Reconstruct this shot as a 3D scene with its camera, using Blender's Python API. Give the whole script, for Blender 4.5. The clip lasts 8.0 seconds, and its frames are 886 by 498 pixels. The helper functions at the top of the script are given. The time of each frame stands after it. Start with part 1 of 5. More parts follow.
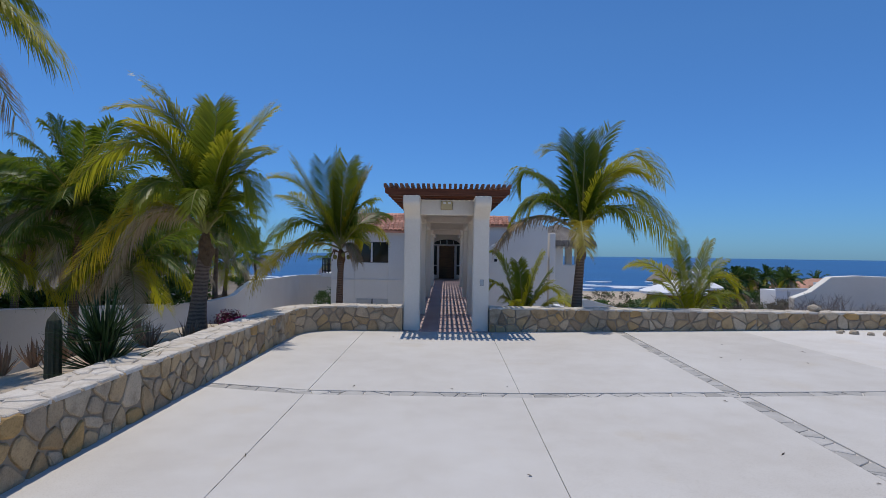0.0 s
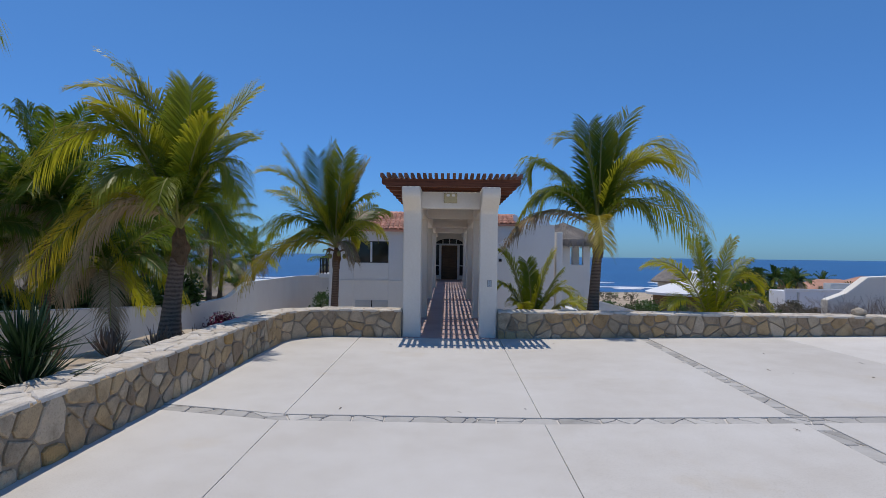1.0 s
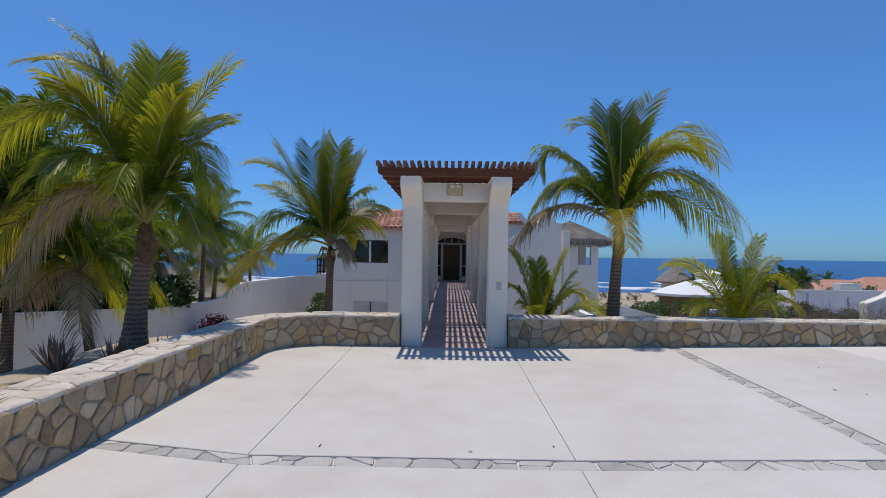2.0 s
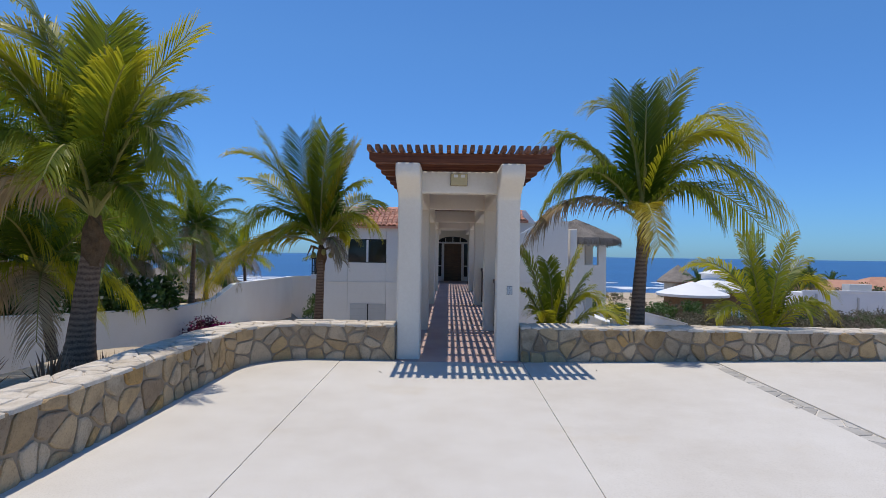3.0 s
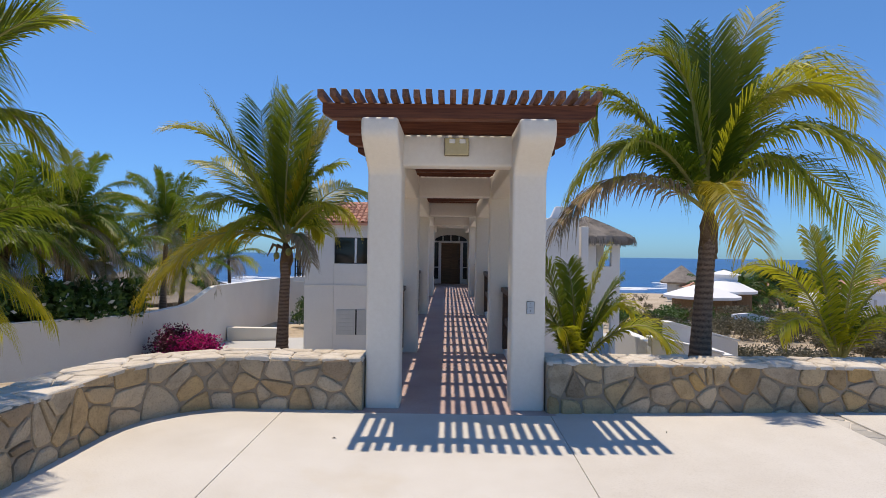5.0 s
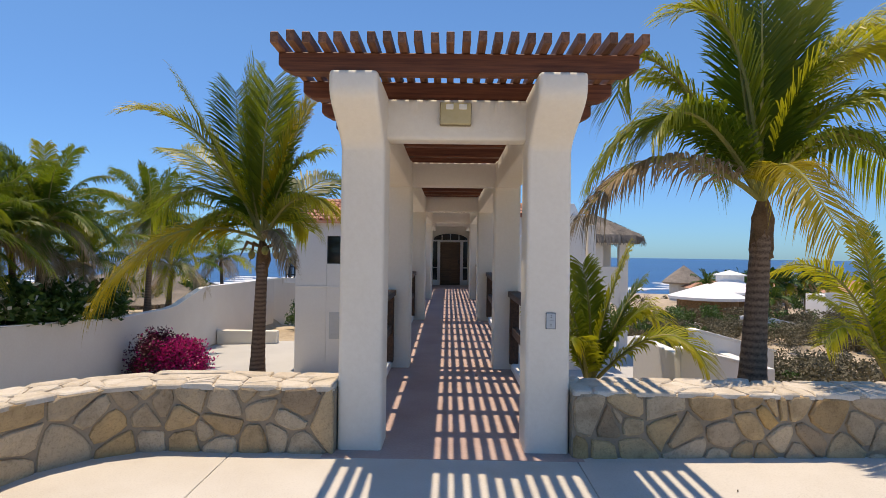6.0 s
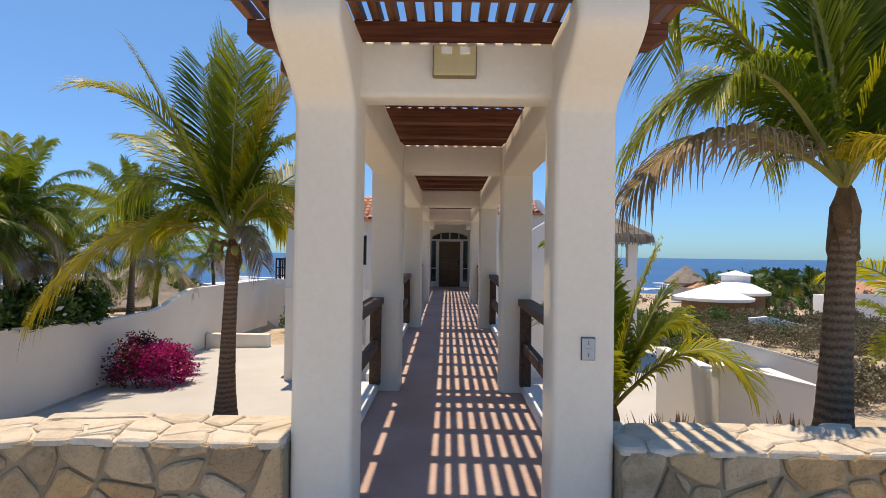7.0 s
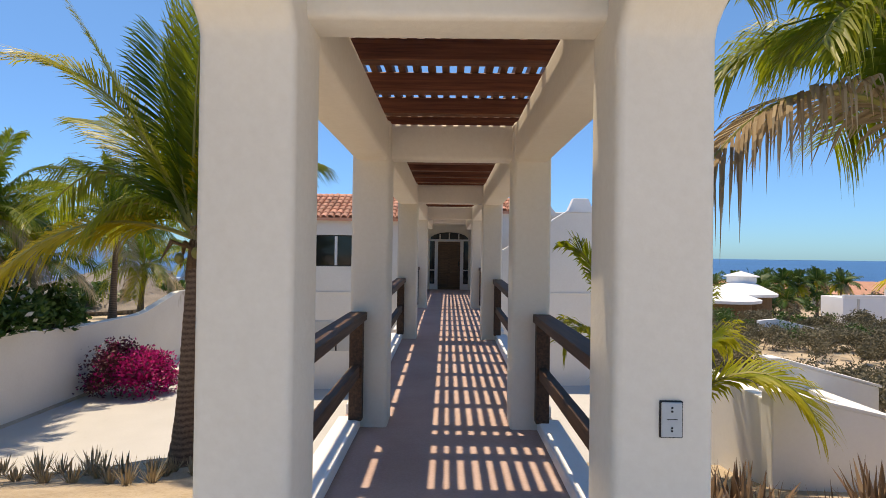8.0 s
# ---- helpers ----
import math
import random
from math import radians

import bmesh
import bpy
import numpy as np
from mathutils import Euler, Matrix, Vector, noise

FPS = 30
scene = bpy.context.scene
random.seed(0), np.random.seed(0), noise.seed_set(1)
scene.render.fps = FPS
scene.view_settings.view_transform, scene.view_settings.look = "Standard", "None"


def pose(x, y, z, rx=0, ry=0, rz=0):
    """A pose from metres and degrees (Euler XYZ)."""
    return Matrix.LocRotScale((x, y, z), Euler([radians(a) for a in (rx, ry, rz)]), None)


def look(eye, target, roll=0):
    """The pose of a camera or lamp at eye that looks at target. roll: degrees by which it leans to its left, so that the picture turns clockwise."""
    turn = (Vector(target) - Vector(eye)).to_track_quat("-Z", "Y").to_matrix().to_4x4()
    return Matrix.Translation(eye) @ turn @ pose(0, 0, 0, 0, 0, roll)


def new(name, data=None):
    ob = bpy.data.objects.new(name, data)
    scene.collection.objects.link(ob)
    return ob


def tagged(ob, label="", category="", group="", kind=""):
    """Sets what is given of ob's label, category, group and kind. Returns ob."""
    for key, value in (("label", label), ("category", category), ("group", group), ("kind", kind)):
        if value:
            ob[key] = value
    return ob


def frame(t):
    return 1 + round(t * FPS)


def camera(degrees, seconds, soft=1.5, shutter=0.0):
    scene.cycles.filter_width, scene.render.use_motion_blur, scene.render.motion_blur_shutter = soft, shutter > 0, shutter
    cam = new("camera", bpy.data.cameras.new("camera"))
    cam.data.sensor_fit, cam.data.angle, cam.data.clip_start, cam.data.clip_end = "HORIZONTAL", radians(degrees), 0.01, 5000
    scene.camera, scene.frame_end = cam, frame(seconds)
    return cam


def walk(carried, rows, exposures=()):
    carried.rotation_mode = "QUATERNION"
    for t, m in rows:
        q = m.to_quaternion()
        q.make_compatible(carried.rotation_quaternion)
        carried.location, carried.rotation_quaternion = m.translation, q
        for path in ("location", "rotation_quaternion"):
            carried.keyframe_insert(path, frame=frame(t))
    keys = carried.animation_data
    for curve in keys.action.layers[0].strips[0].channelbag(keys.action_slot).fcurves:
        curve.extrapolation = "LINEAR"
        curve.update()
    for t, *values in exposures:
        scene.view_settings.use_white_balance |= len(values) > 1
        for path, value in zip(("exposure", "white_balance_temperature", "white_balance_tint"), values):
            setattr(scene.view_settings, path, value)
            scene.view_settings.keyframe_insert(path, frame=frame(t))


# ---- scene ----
cam = camera(79.0, 8.0, 0.6)
EXPO = 0.0
PATH = [
    (0, (0.007, -0.765, 1.579), (-0.008, 1.235, 1.594), 0.8),
    (0.5, (-0.013, -0.23, 1.548), (-0.031, 1.77, 1.564), 0.75),
    (1, (-0.028, 0.31, 1.522), (-0.05, 2.31, 1.54), 0.75),
    (1.5, (-0.053, 0.853, 1.497), (-0.078, 2.852, 1.516), 0.75),
    (3, (-0.121, 2.563, 1.495), (-0.148, 4.563, 1.512), 0.8),
    (3.5, (-0.11, 3.186, 1.496), (-0.139, 5.186, 1.513), 0.8),
    (4, (-0.105, 3.785, 1.503), (-0.131, 5.785, 1.520), 0.8),
    (4.5, (-0.088, 4.37, 1.505), (-0.111, 6.37, 1.522), 0.8),
    (6, (-0.045, 6.108, 1.478), (-0.068, 8.108, 1.496), 0.8),
    (6.5, (-0.035, 6.7, 1.477), (-0.057, 8.7, 1.494), 0.8),
    (7, (-0.028, 7.255, 1.486), (-0.05, 9.255, 1.503), 0.8),
    (7.5, (-0.023, 7.805, 1.503), (-0.044, 9.805, 1.52), 0.8),
    (8, (-0.018, 8.348, 1.523), (-0.039, 10.348, 1.54), 0.8),
]
walk(cam, [(t, look(eye, target, roll)) for t, eye, target, roll in PATH], [(0.0, EXPO - 0.60, 6700, 11), (1.5, EXPO - 0.50, 6820, 11), (3.0, EXPO - 0.27, 7000, 11), (3.5, EXPO - 0.21, 7080, 11), (4.5, EXPO - 0.12, 7350, 12), (6.0, EXPO + 0.06, 8650, 14), (8.0, EXPO + 0.28, 9300, 13)])

# ---------------------------------------------------------------- light
SUN_VEC = Vector((-0.41, 0.56, 2.9)).normalized()
world = bpy.data.worlds.new("world")
scene.world = world
world.use_nodes = True
wn = world.node_tree
sky = wn.nodes.new("ShaderNodeTexSky")
sky.sky_type = "NISHITA"
sky.sun_disc = False
sky.sun_elevation = math.asin(SUN_VEC.z)
sky.sun_rotation = math.atan2(SUN_VEC.x, SUN_VEC.y)
sky.air_density, sky.dust_density, sky.ozone_density = 1.0, 0.25, 2.5
sky.altitude = 0
bg = wn.nodes["Background"]
clear = wn.nodes.new("ShaderNodeMix")
clear.data_type, clear.blend_type = "RGBA", "MULTIPLY"
clear.inputs[0].default_value = 1.0
clear.inputs[7].default_value = (0.52, 1.01, 1.55, 1)
wn.links.new(sky.outputs[0], clear.inputs[6])
where = wn.nodes.new("ShaderNodeTexCoord")
axes = wn.nodes.new("ShaderNodeSeparateXYZ")
wn.links.new(where.outputs["Generated"], axes.inputs[0])
# tint that turns the sky's colour darker and bluer towards the horizon
horizon_tint = wn.nodes.new("ShaderNodeValToRGB")
horizon_tint.color_ramp.elements[0].color = (0.66, 0.76, 0.98, 1)
horizon_tint.color_ramp.elements[1].position, horizon_tint.color_ramp.elements[1].color = 0.36, (1, 1, 1, 1)
wn.links.new(axes.outputs["Z"], horizon_tint.inputs[0])
air = wn.nodes.new("ShaderNodeMix")
air.data_type, air.blend_type = "RGBA", "MULTIPLY"
air.inputs[0].default_value = 1.0
wn.links.new(clear.outputs[2], air.inputs[6])
wn.links.new(horizon_tint.outputs[0], air.inputs[7])
wn.links.new(air.outputs[2], bg.inputs[0])
bg.inputs[1].default_value = 0.11
sun = new("sun", bpy.data.lights.new("sun", "SUN"))
sun.data.energy, sun.data.angle, sun.data.color = 4.0, radians(0.53), (1.0, 0.958, 0.895)
sun.matrix_world = look(SUN_VEC * 60, (0, 0, 0))

# ---------------------------------------------------------------- materials


class Nodes:
    def __init__(self, name):
        self.m = bpy.data.materials.new(name)
        self.m.use_nodes = True
        self.t = self.m.node_tree
        self.b = self.t.nodes["Principled BSDF"]

    def n(self, kind, **inputs):
        node = self.t.nodes.new(kind)
        for key, value in inputs.items():
            sock = node.inputs[key.replace("_", " ")]
            if hasattr(value, "is_linked"):
                self.t.links.new(value, sock)
            else:
                sock.default_value = value
        return node

    def link(self, a, b):
        self.t.links.new(a, b)

    def coords(self):
        return self.n("ShaderNodeNewGeometry").outputs["Position"]

    def noise(self, scale, detail=4.0, rough=0.55, vec=None):
        node = self.n("ShaderNodeTexNoise", Scale=scale, Detail=detail, Roughness=rough)
        self.link(vec if vec else self.coords(), node.inputs["Vector"])
        return node.outputs["Fac"]

    def ramp(self, fac, stops):
        node = self.n("ShaderNodeValToRGB", Fac=fac)
        e = node.color_ramp.elements
        while len(e) < len(stops):
            e.new(0.5)
        for el, (p, c) in zip(e, stops):
            el.position, el.color = p, (*c, 1)
        return node.outputs["Color"]

    def mix(self, fac, a, b, mode="MIX"):
        node = self.t.nodes.new("ShaderNodeMix")
        node.data_type, node.blend_type = "RGBA", mode
        for sock, value in ((node.inputs[0], fac), (node.inputs[6], a), (node.inputs[7], b)):
            if hasattr(value, "is_linked"):
                self.link(value, sock)
            else:
                sock.default_value = (*value, 1) if isinstance(value, tuple) else value
        return node.outputs[2]

    def mul(self, a, b, op="MULTIPLY"):
        node = self.t.nodes.new("ShaderNodeMath")
        node.operation = op
        for sock, value in ((node.inputs[0], a), (node.inputs[1], b)):
            if hasattr(value, "is_linked"):
                self.link(value, sock)
            else:
                sock.default_value = value
        return node.outputs[0]

    def bump(self, height, strength, dist=0.01):
        node = self.n("ShaderNodeBump", Height=height, Strength=strength, Distance=dist)
        self.link(node.outputs[0], self.b.inputs["Normal"])

    def set(self, color=None, rough=0.7, metal=0.0, spec=0.5):
        if color is not None:
            if hasattr(color, "is_linked"):
                self.link(color, self.b.inputs["Base Color"])
            else:
                self.b.inputs["Base Color"].default_value = (*color, 1)
        if hasattr(rough, "is_linked"):
            self.link(rough, self.b.inputs["Roughness"])
        else:
            self.b.inputs["Roughness"].default_value = rough
        self.b.inputs["Metallic"].default_value = metal
        self.b.inputs["Specular IOR Level"].default_value = spec
        return self.m


def mottled(name, a, b, scale=1.0, fine=40.0, rough=0.85, bump=0.3, dist=0.01, spec=0.3, piece=0.0):
    """Two close colours mixed over a coarse and a fine noise; piece: how much single objects differ."""
    k = Nodes(name)
    coarse, small = k.noise(scale, 5), k.noise(fine, 6, 0.65)
    fac = k.mul(k.mul(coarse, 0.65), k.mul(small, 0.45), "ADD")
    col = k.ramp(fac, [(0.3, a), (0.75, b)])
    if piece:
        rnd = k.n("ShaderNodeObjectInfo").outputs["Random"]
        lo, hi = 1 - piece, 1 + piece
        tone = k.ramp(rnd, [(0, (lo, lo, lo)), (1, (min(hi, 1.6),) * 3)])
        col = k.mix(1.0, col, tone, "MULTIPLY")
    k.bump(small, bump, dist)
    return k.set(col, rough, 0, spec)


def leafy(name, a, b, through_col, share=0.35, rough=0.45, tip=None, tip_from=0.55):
    k = Nodes(name)
    isl = k.n("ShaderNodeNewGeometry").outputs["Random Per Island"]
    obj = k.n("ShaderNodeObjectInfo").outputs["Random"]
    fac = k.mul(k.mul(isl, 0.55), k.mul(obj, 0.45), "ADD")
    col = k.ramp(fac, [(0.1, a), (0.9, b)])
    if tip:
        at = k.n("ShaderNodeAttribute")
        at.attribute_name = "ripe"
        ripe = k.mul(k.mul(at.outputs["Fac"], 0.8), k.mul(obj, 0.2), "ADD")
        amount = k.ramp(ripe, [(tip_from, (0, 0, 0)), (tip_from + 0.38, (1, 1, 1))])
        col = k.mix(amount, col, tip)
        col = k.mix(k.ramp(k.mul(at.outputs["Fac"], 1.0), [(0.91, (0, 0, 0)), (0.99, (0.75, 0.75, 0.75))]), col, (0.16, 0.085, 0.03))
    k.set(col, rough, 0, 0.3)
    tr = k.n("ShaderNodeBsdfTranslucent")
    k.link(k.mix(0.5, col, through_col), tr.inputs["Color"])
    mx = k.n("ShaderNodeMixShader", Fac=share)
    k.link(k.b.outputs[0], mx.inputs[1])
    k.link(tr.outputs[0], mx.inputs[2])
    k.link(mx.outputs[0], k.t.nodes["Material Output"].inputs["Surface"])
    return k.m


def concrete(name, gain):
    k = Nodes(name)
    big, mid, fine = k.noise(0.45, 3), k.noise(2.6, 6, 0.62), k.noise(90, 5, 0.7)
    c = k.ramp(k.mul(k.mul(big, 0.6), k.mul(mid, 0.4), "ADD"), [(0.36, (0.540, 0.502, 0.448)), (0.5, (0.588, 0.555, 0.505)), (0.64, (0.626, 0.597, 0.552))])
    stain = k.ramp(k.noise(0.8, 5, 0.6), [(0.6, (1, 1, 1)), (0.76, (0.94, 0.89, 0.81))])
    c = k.mix(1.0, c, stain, "MULTIPLY")
    specks = k.ramp(fine, [(0.3, (0.80, 0.79, 0.77)), (0.52, (1.02, 1.02, 1.02))])
    c = k.mix(0.7, c, specks, "MULTIPLY")
    c = k.mix(1.0, c, (gain, gain, gain * 0.99), "MULTIPLY")
    k.bump(k.mul(fine, mid, "ADD"), 0.12, 0.006)
    return k.set(c, 0.86, 0, 0.25)


def stone():
    k = Nodes("sandstone")
    rnd = k.n("ShaderNodeObjectInfo").outputs["Random"]
    base = k.ramp(rnd, [(0.0, (0.38, 0.27, 0.15)), (0.14, (0.52, 0.41, 0.27)), (0.28, (0.48, 0.32, 0.14)), (0.42, (0.57, 0.49, 0.38)), (0.56, (0.31, 0.235, 0.16)), (0.7, (0.50, 0.43, 0.33)), (0.85, (0.42, 0.34, 0.24)), (1.0, (0.52, 0.385, 0.22))])
    coarse, fine = k.noise(5.5, 6, 0.65), k.noise(60, 6, 0.7)
    base = k.mix(1.0, base, k.ramp(coarse, [(0.3, (0.7, 0.64, 0.56)), (0.5, (1.02, 0.96, 0.89)), (0.72, (1.2, 1.10, 0.97))]), "MULTIPLY")
    base = k.mix(1.0, base, k.ramp(fine, [(0.28, (0.68, 0.66, 0.62)), (0.5, (1, 1, 1))]), "MULTIPLY")
    k.bump(k.mul(k.mul(coarse, 1.6), fine, "ADD"), 0.7, 0.014)
    return k.set(base, 0.9, 0, 0.2)


def capstone():
    k = Nodes("pale_flagstone")
    rnd = k.n("ShaderNodeObjectInfo").outputs["Random"]
    base = k.ramp(rnd, [(0.0, (0.565, 0.505, 0.42)), (0.35, (0.63, 0.58, 0.505)), (0.7, (0.675, 0.635, 0.57)), (1.0, (0.585, 0.525, 0.44))])
    coarse, fine = k.noise(6, 6, 0.65), k.noise(70, 6, 0.7)
    base = k.mix(1.0, base, k.ramp(coarse, [(0.3, (0.8, 0.74, 0.66)), (0.55, (1.05, 1.02, 0.98))]), "MULTIPLY")
    base = k.mix(0.6, base, k.ramp(fine, [(0.3, (0.75, 0.74, 0.72)), (0.5, (1, 1, 1))]), "MULTIPLY")
    k.bump(k.mul(k.mul(coarse, 1.5), fine, "ADD"), 0.6, 0.012)
    return k.set(base, 0.88, 0, 0.2)


def wood(name, a, b, along):
    k = Nodes(name)
    vec = k.n("ShaderNodeMapping", Vector=k.coords())
    vec.inputs["Scale"].default_value = {"x": (1.2, 30, 30), "y": (30, 1.2, 30)}[along]
    grain = k.noise(1.6, 6, 0.62, vec.outputs[0])
    rnd = k.n("ShaderNodeObjectInfo").outputs["Random"]
    col = k.ramp(grain, [(0.3, a), (0.65, b)])
    col = k.mix(1.0, col, k.ramp(rnd, [(0, (0.75, 0.75, 0.75)), (1, (1.2, 1.15, 1.1))]), "MULTIPLY")
    k.bump(grain, 0.35, 0.006)
    return k.set(col, 0.62, 0, 0.35)


def trunk_bark():
    k = Nodes("palm_bark")
    g, f = k.noise(6, 5), k.noise(55, 6, 0.7)
    z = k.n("ShaderNodeSeparateXYZ", Vector=k.coords()).outputs["Z"]
    wave = k.n("ShaderNodeMath")
    wave.operation = "SINE"
    k.link(k.mul(k.mul(z, 95.0), k.mul(g, 6.0), "ADD"), wave.inputs[0])
    fac = k.mul(k.mul(wave.outputs[0], 0.11), k.mul(f, 0.9), "ADD")
    col = k.ramp(fac, [(0.25, (0.10, 0.062, 0.042)), (0.6, (0.29, 0.20, 0.14))])
    k.bump(fac, 0.6, 0.012)
    return k.set(col, 0.9, 0, 0.2)


def sea_mat():
    k = Nodes("sea_water")
    p = k.coords()
    vec = k.n("ShaderNodeMapping", Vector=p)
    vec.inputs["Scale"].default_value = (0.35, 1.0, 1.0)
    swell, chop, tint = k.noise(0.02, 5, 0.6, vec.outputs[0]), k.noise(0.25, 6, 0.65, vec.outputs[0]), k.noise(0.006, 3, 0.5, vec.outputs[0])
    col = k.ramp(tint, [(0.35, (0.004, 0.045, 0.16)), (0.65, (0.008, 0.075, 0.22))])
    k.bump(k.mul(swell, k.mul(chop, 0.6), "ADD"), 0.6, 1.2)
    return k.set(col, 0.28, 0, 0.25)


def sand_mat():
    k = Nodes("sandy_ground")
    big, mid, fine = k.noise(0.12, 4), k.noise(1.4, 6, 0.65), k.noise(30, 6, 0.7)
    c = k.ramp(k.mul(k.mul(big, 0.5), k.mul(mid, 0.5), "ADD"), [(0.36, (0.33, 0.26, 0.185)), (0.5, (0.49, 0.40, 0.295)), (0.64, (0.57, 0.485, 0.37))])
    c = k.mix(0.8, c, k.ramp(fine, [(0.3, (0.7, 0.66, 0.6)), (0.52, (1, 1, 1))]), "MULTIPLY")
    k.bump(k.mul(mid, fine, "ADD"), 0.6, 0.03)
    return k.set(c, 0.95, 0, 0.15)


CONCRETE, CONCRETE_PALE = concrete("pale_concrete", 1.0), concrete("paler_concrete", 1.13)
COURT = mottled("grey_court_concrete", (0.42, 0.415, 0.395), (0.53, 0.525, 0.505), 0.5, 30, 0.9, 0.2, 0.006)
STONE, CAP = stone(), capstone()
MORTAR = mottled("mortar", (0.24, 0.19, 0.135), (0.36, 0.295, 0.22), 3, 60, 0.95, 0.5)
CAP_MORTAR = mottled("pale_mortar", (0.50, 0.44, 0.36), (0.62, 0.56, 0.48), 3, 60, 0.95, 0.5)
PLASTER = mottled("white_plaster", (0.73, 0.67, 0.575), (0.83, 0.78, 0.69), 0.7, 26, 0.85, 0.22, 0.012)
BOUNDARY = mottled("aged_wall_plaster", (0.68, 0.61, 0.53), (0.77, 0.71, 0.63), 0.6, 18, 0.9, 0.25, 0.015)
HOUSE_PLASTER = mottled("house_plaster", (0.76, 0.705, 0.63), (0.84, 0.795, 0.72), 0.5, 18, 0.88, 0.2, 0.015)
WHITE = mottled("bright_white_paint", (0.74, 0.74, 0.73), (0.82, 0.82, 0.81), 0.6, 20, 0.7, 0.1)
BEAM_WOOD = wood("stained_beam_wood", (0.085, 0.026, 0.014), (0.24, 0.085, 0.042), "x")
SLAT_WOOD = wood("weathered_slat_wood", (0.10, 0.045, 0.026), (0.27, 0.13, 0.075), "y")
RAIL_WOOD = wood("dark_rail_wood", (0.042, 0.021, 0.013), (0.115, 0.060, 0.036), "y")
DOOR_WOOD = wood("carved_door_wood", (0.07, 0.038, 0.02), (0.19, 0.11, 0.058), "x")
FLOOR_RED = mottled("red_walkway_floor", (0.38, 0.262, 0.230), (0.53, 0.40, 0.362), 1.6, 45, 0.75, 0.25, 0.006)
TILE = mottled("terracotta_tile", (0.40, 0.175, 0.115), (0.60, 0.33, 0.245), 2, 30, 0.85, 0.3, 0.01, 0.3, 0.28)
THATCH = mottled("dry_thatch", (0.14, 0.122, 0.105), (0.33, 0.29, 0.25), 1.2, 22, 0.95, 0.8, 0.05)
BARK = trunk_bark()
FIBRE = mottled("palm_fibre", (0.07, 0.04, 0.02), (0.26, 0.16, 0.085), 9, 60, 0.95, 0.8, 0.02)
SAND = sand_mat()
SEA = sea_mat()
FOAM = mottled("sea_foam", (0.72, 0.76, 0.78), (0.85, 0.87, 0.88), 0.3, 4, 0.9, 0.4, 0.2)
LEAF_GREEN = leafy("palm_leaf_green", (0.020, 0.056, 0.008), (0.128, 0.190, 0.016), (0.52, 0.60, 0.03), 0.42, 0.42, (0.31, 0.31, 0.026), 0.50)
LEAF_YELLOW = leafy("palm_leaf_yellow", (0.085, 0.150, 0.012), (0.33, 0.345, 0.025), (0.74, 0.70, 0.04), 0.46, 0.42, (0.46, 0.385, 0.03), 0.48)
LEAF_DARK = leafy("palm_leaf_dark", (0.016, 0.052, 0.009), (0.100, 0.160, 0.016), (0.38, 0.50, 0.03), 0.38, 0.45, (0.22, 0.21, 0.022), 0.66)
LEAF_GOLD = leafy("palm_leaf_golden", (0.20, 0.18, 0.012), (0.42, 0.34, 0.022), (0.85, 0.66, 0.04), 0.46, 0.45, (0.42, 0.27, 0.03), 0.6)
LEAF_DRY = leafy("palm_leaf_dry", (0.26, 0.18, 0.10), (0.56, 0.46, 0.30), (0.5, 0.36, 0.2), 0.3, 0.8)
RACHIS = mottled("leaf_stalk", (0.20, 0.20, 0.05), (0.34, 0.31, 0.10), 6, 40, 0.6, 0.1)
AGAVE = leafy("spiky_leaf", (0.20, 0.11, 0.07), (0.33, 0.235, 0.15), (0.35, 0.22, 0.12), 0.15)
AGAVE_PALE = leafy("pale_spiky_leaf", (0.34, 0.26, 0.165), (0.52, 0.43, 0.29), (0.5, 0.4, 0.2), 0.15)
YUCCA = leafy("yucca_leaf", (0.012, 0.035, 0.010), (0.035, 0.075, 0.02), (0.08, 0.14, 0.03), 0.12)
SHRUB = leafy("shrub_leaf", (0.026, 0.068, 0.015), (0.080, 0.145, 0.032), (0.14, 0.25, 0.03), 0.2)
SCRUB = leafy("scrub_leaf", (0.085, 0.078, 0.052), (0.20, 0.175, 0.115), (0.3, 0.28, 0.14), 0.15, 0.85)
TWIG = mottled("grey_twig", (0.12, 0.09, 0.07), (0.26, 0.21, 0.17), 5, 40, 0.9, 0.2)
MAGENTA = leafy("magenta_bract", (0.42, 0.006, 0.13), (0.62, 0.03, 0.24), (0.8, 0.05, 0.3), 0.3)
# magenta bracts with shade darkened into the colour
BRACT_SHADE = leafy("bract_painted_shade", (0.10, 0.01, 0.04), (0.10, 0.06, 0.03), (0.2, 0.02, 0.08), 0.15)
PETAL = leafy("white_petal", (0.7, 0.68, 0.6), (0.8, 0.78, 0.72), (0.8, 0.8, 0.7), 0.3)
CACTUS = mottled("cactus_skin", (0.045, 0.050, 0.028), (0.11, 0.105, 0.062), 6, 40, 0.7, 0.3)
BLACK = mottled("black_metal", (0.012, 0.012, 0.012), (0.03, 0.03, 0.03), 4, 40, 0.5, 0.1)
GREY_PLATE = mottled("grey_plate", (0.40, 0.43, 0.44), (0.50, 0.53, 0.54), 6, 50, 0.45, 0.05)
SHUTTER = mottled("pale_shutter", (0.48, 0.47, 0.44), (0.58, 0.57, 0.54), 2, 30, 0.7, 0.15)
LENS_GLASS = mottled("yellowed_glass", (0.50, 0.41, 0.20), (0.60, 0.51, 0.29), 3, 30, 0.3, 0.05, 0.004, 0.5)
BRONZE = mottled("aged_bronze", (0.16, 0.125, 0.07), (0.26, 0.21, 0.12), 6, 40, 0.5, 0.1)
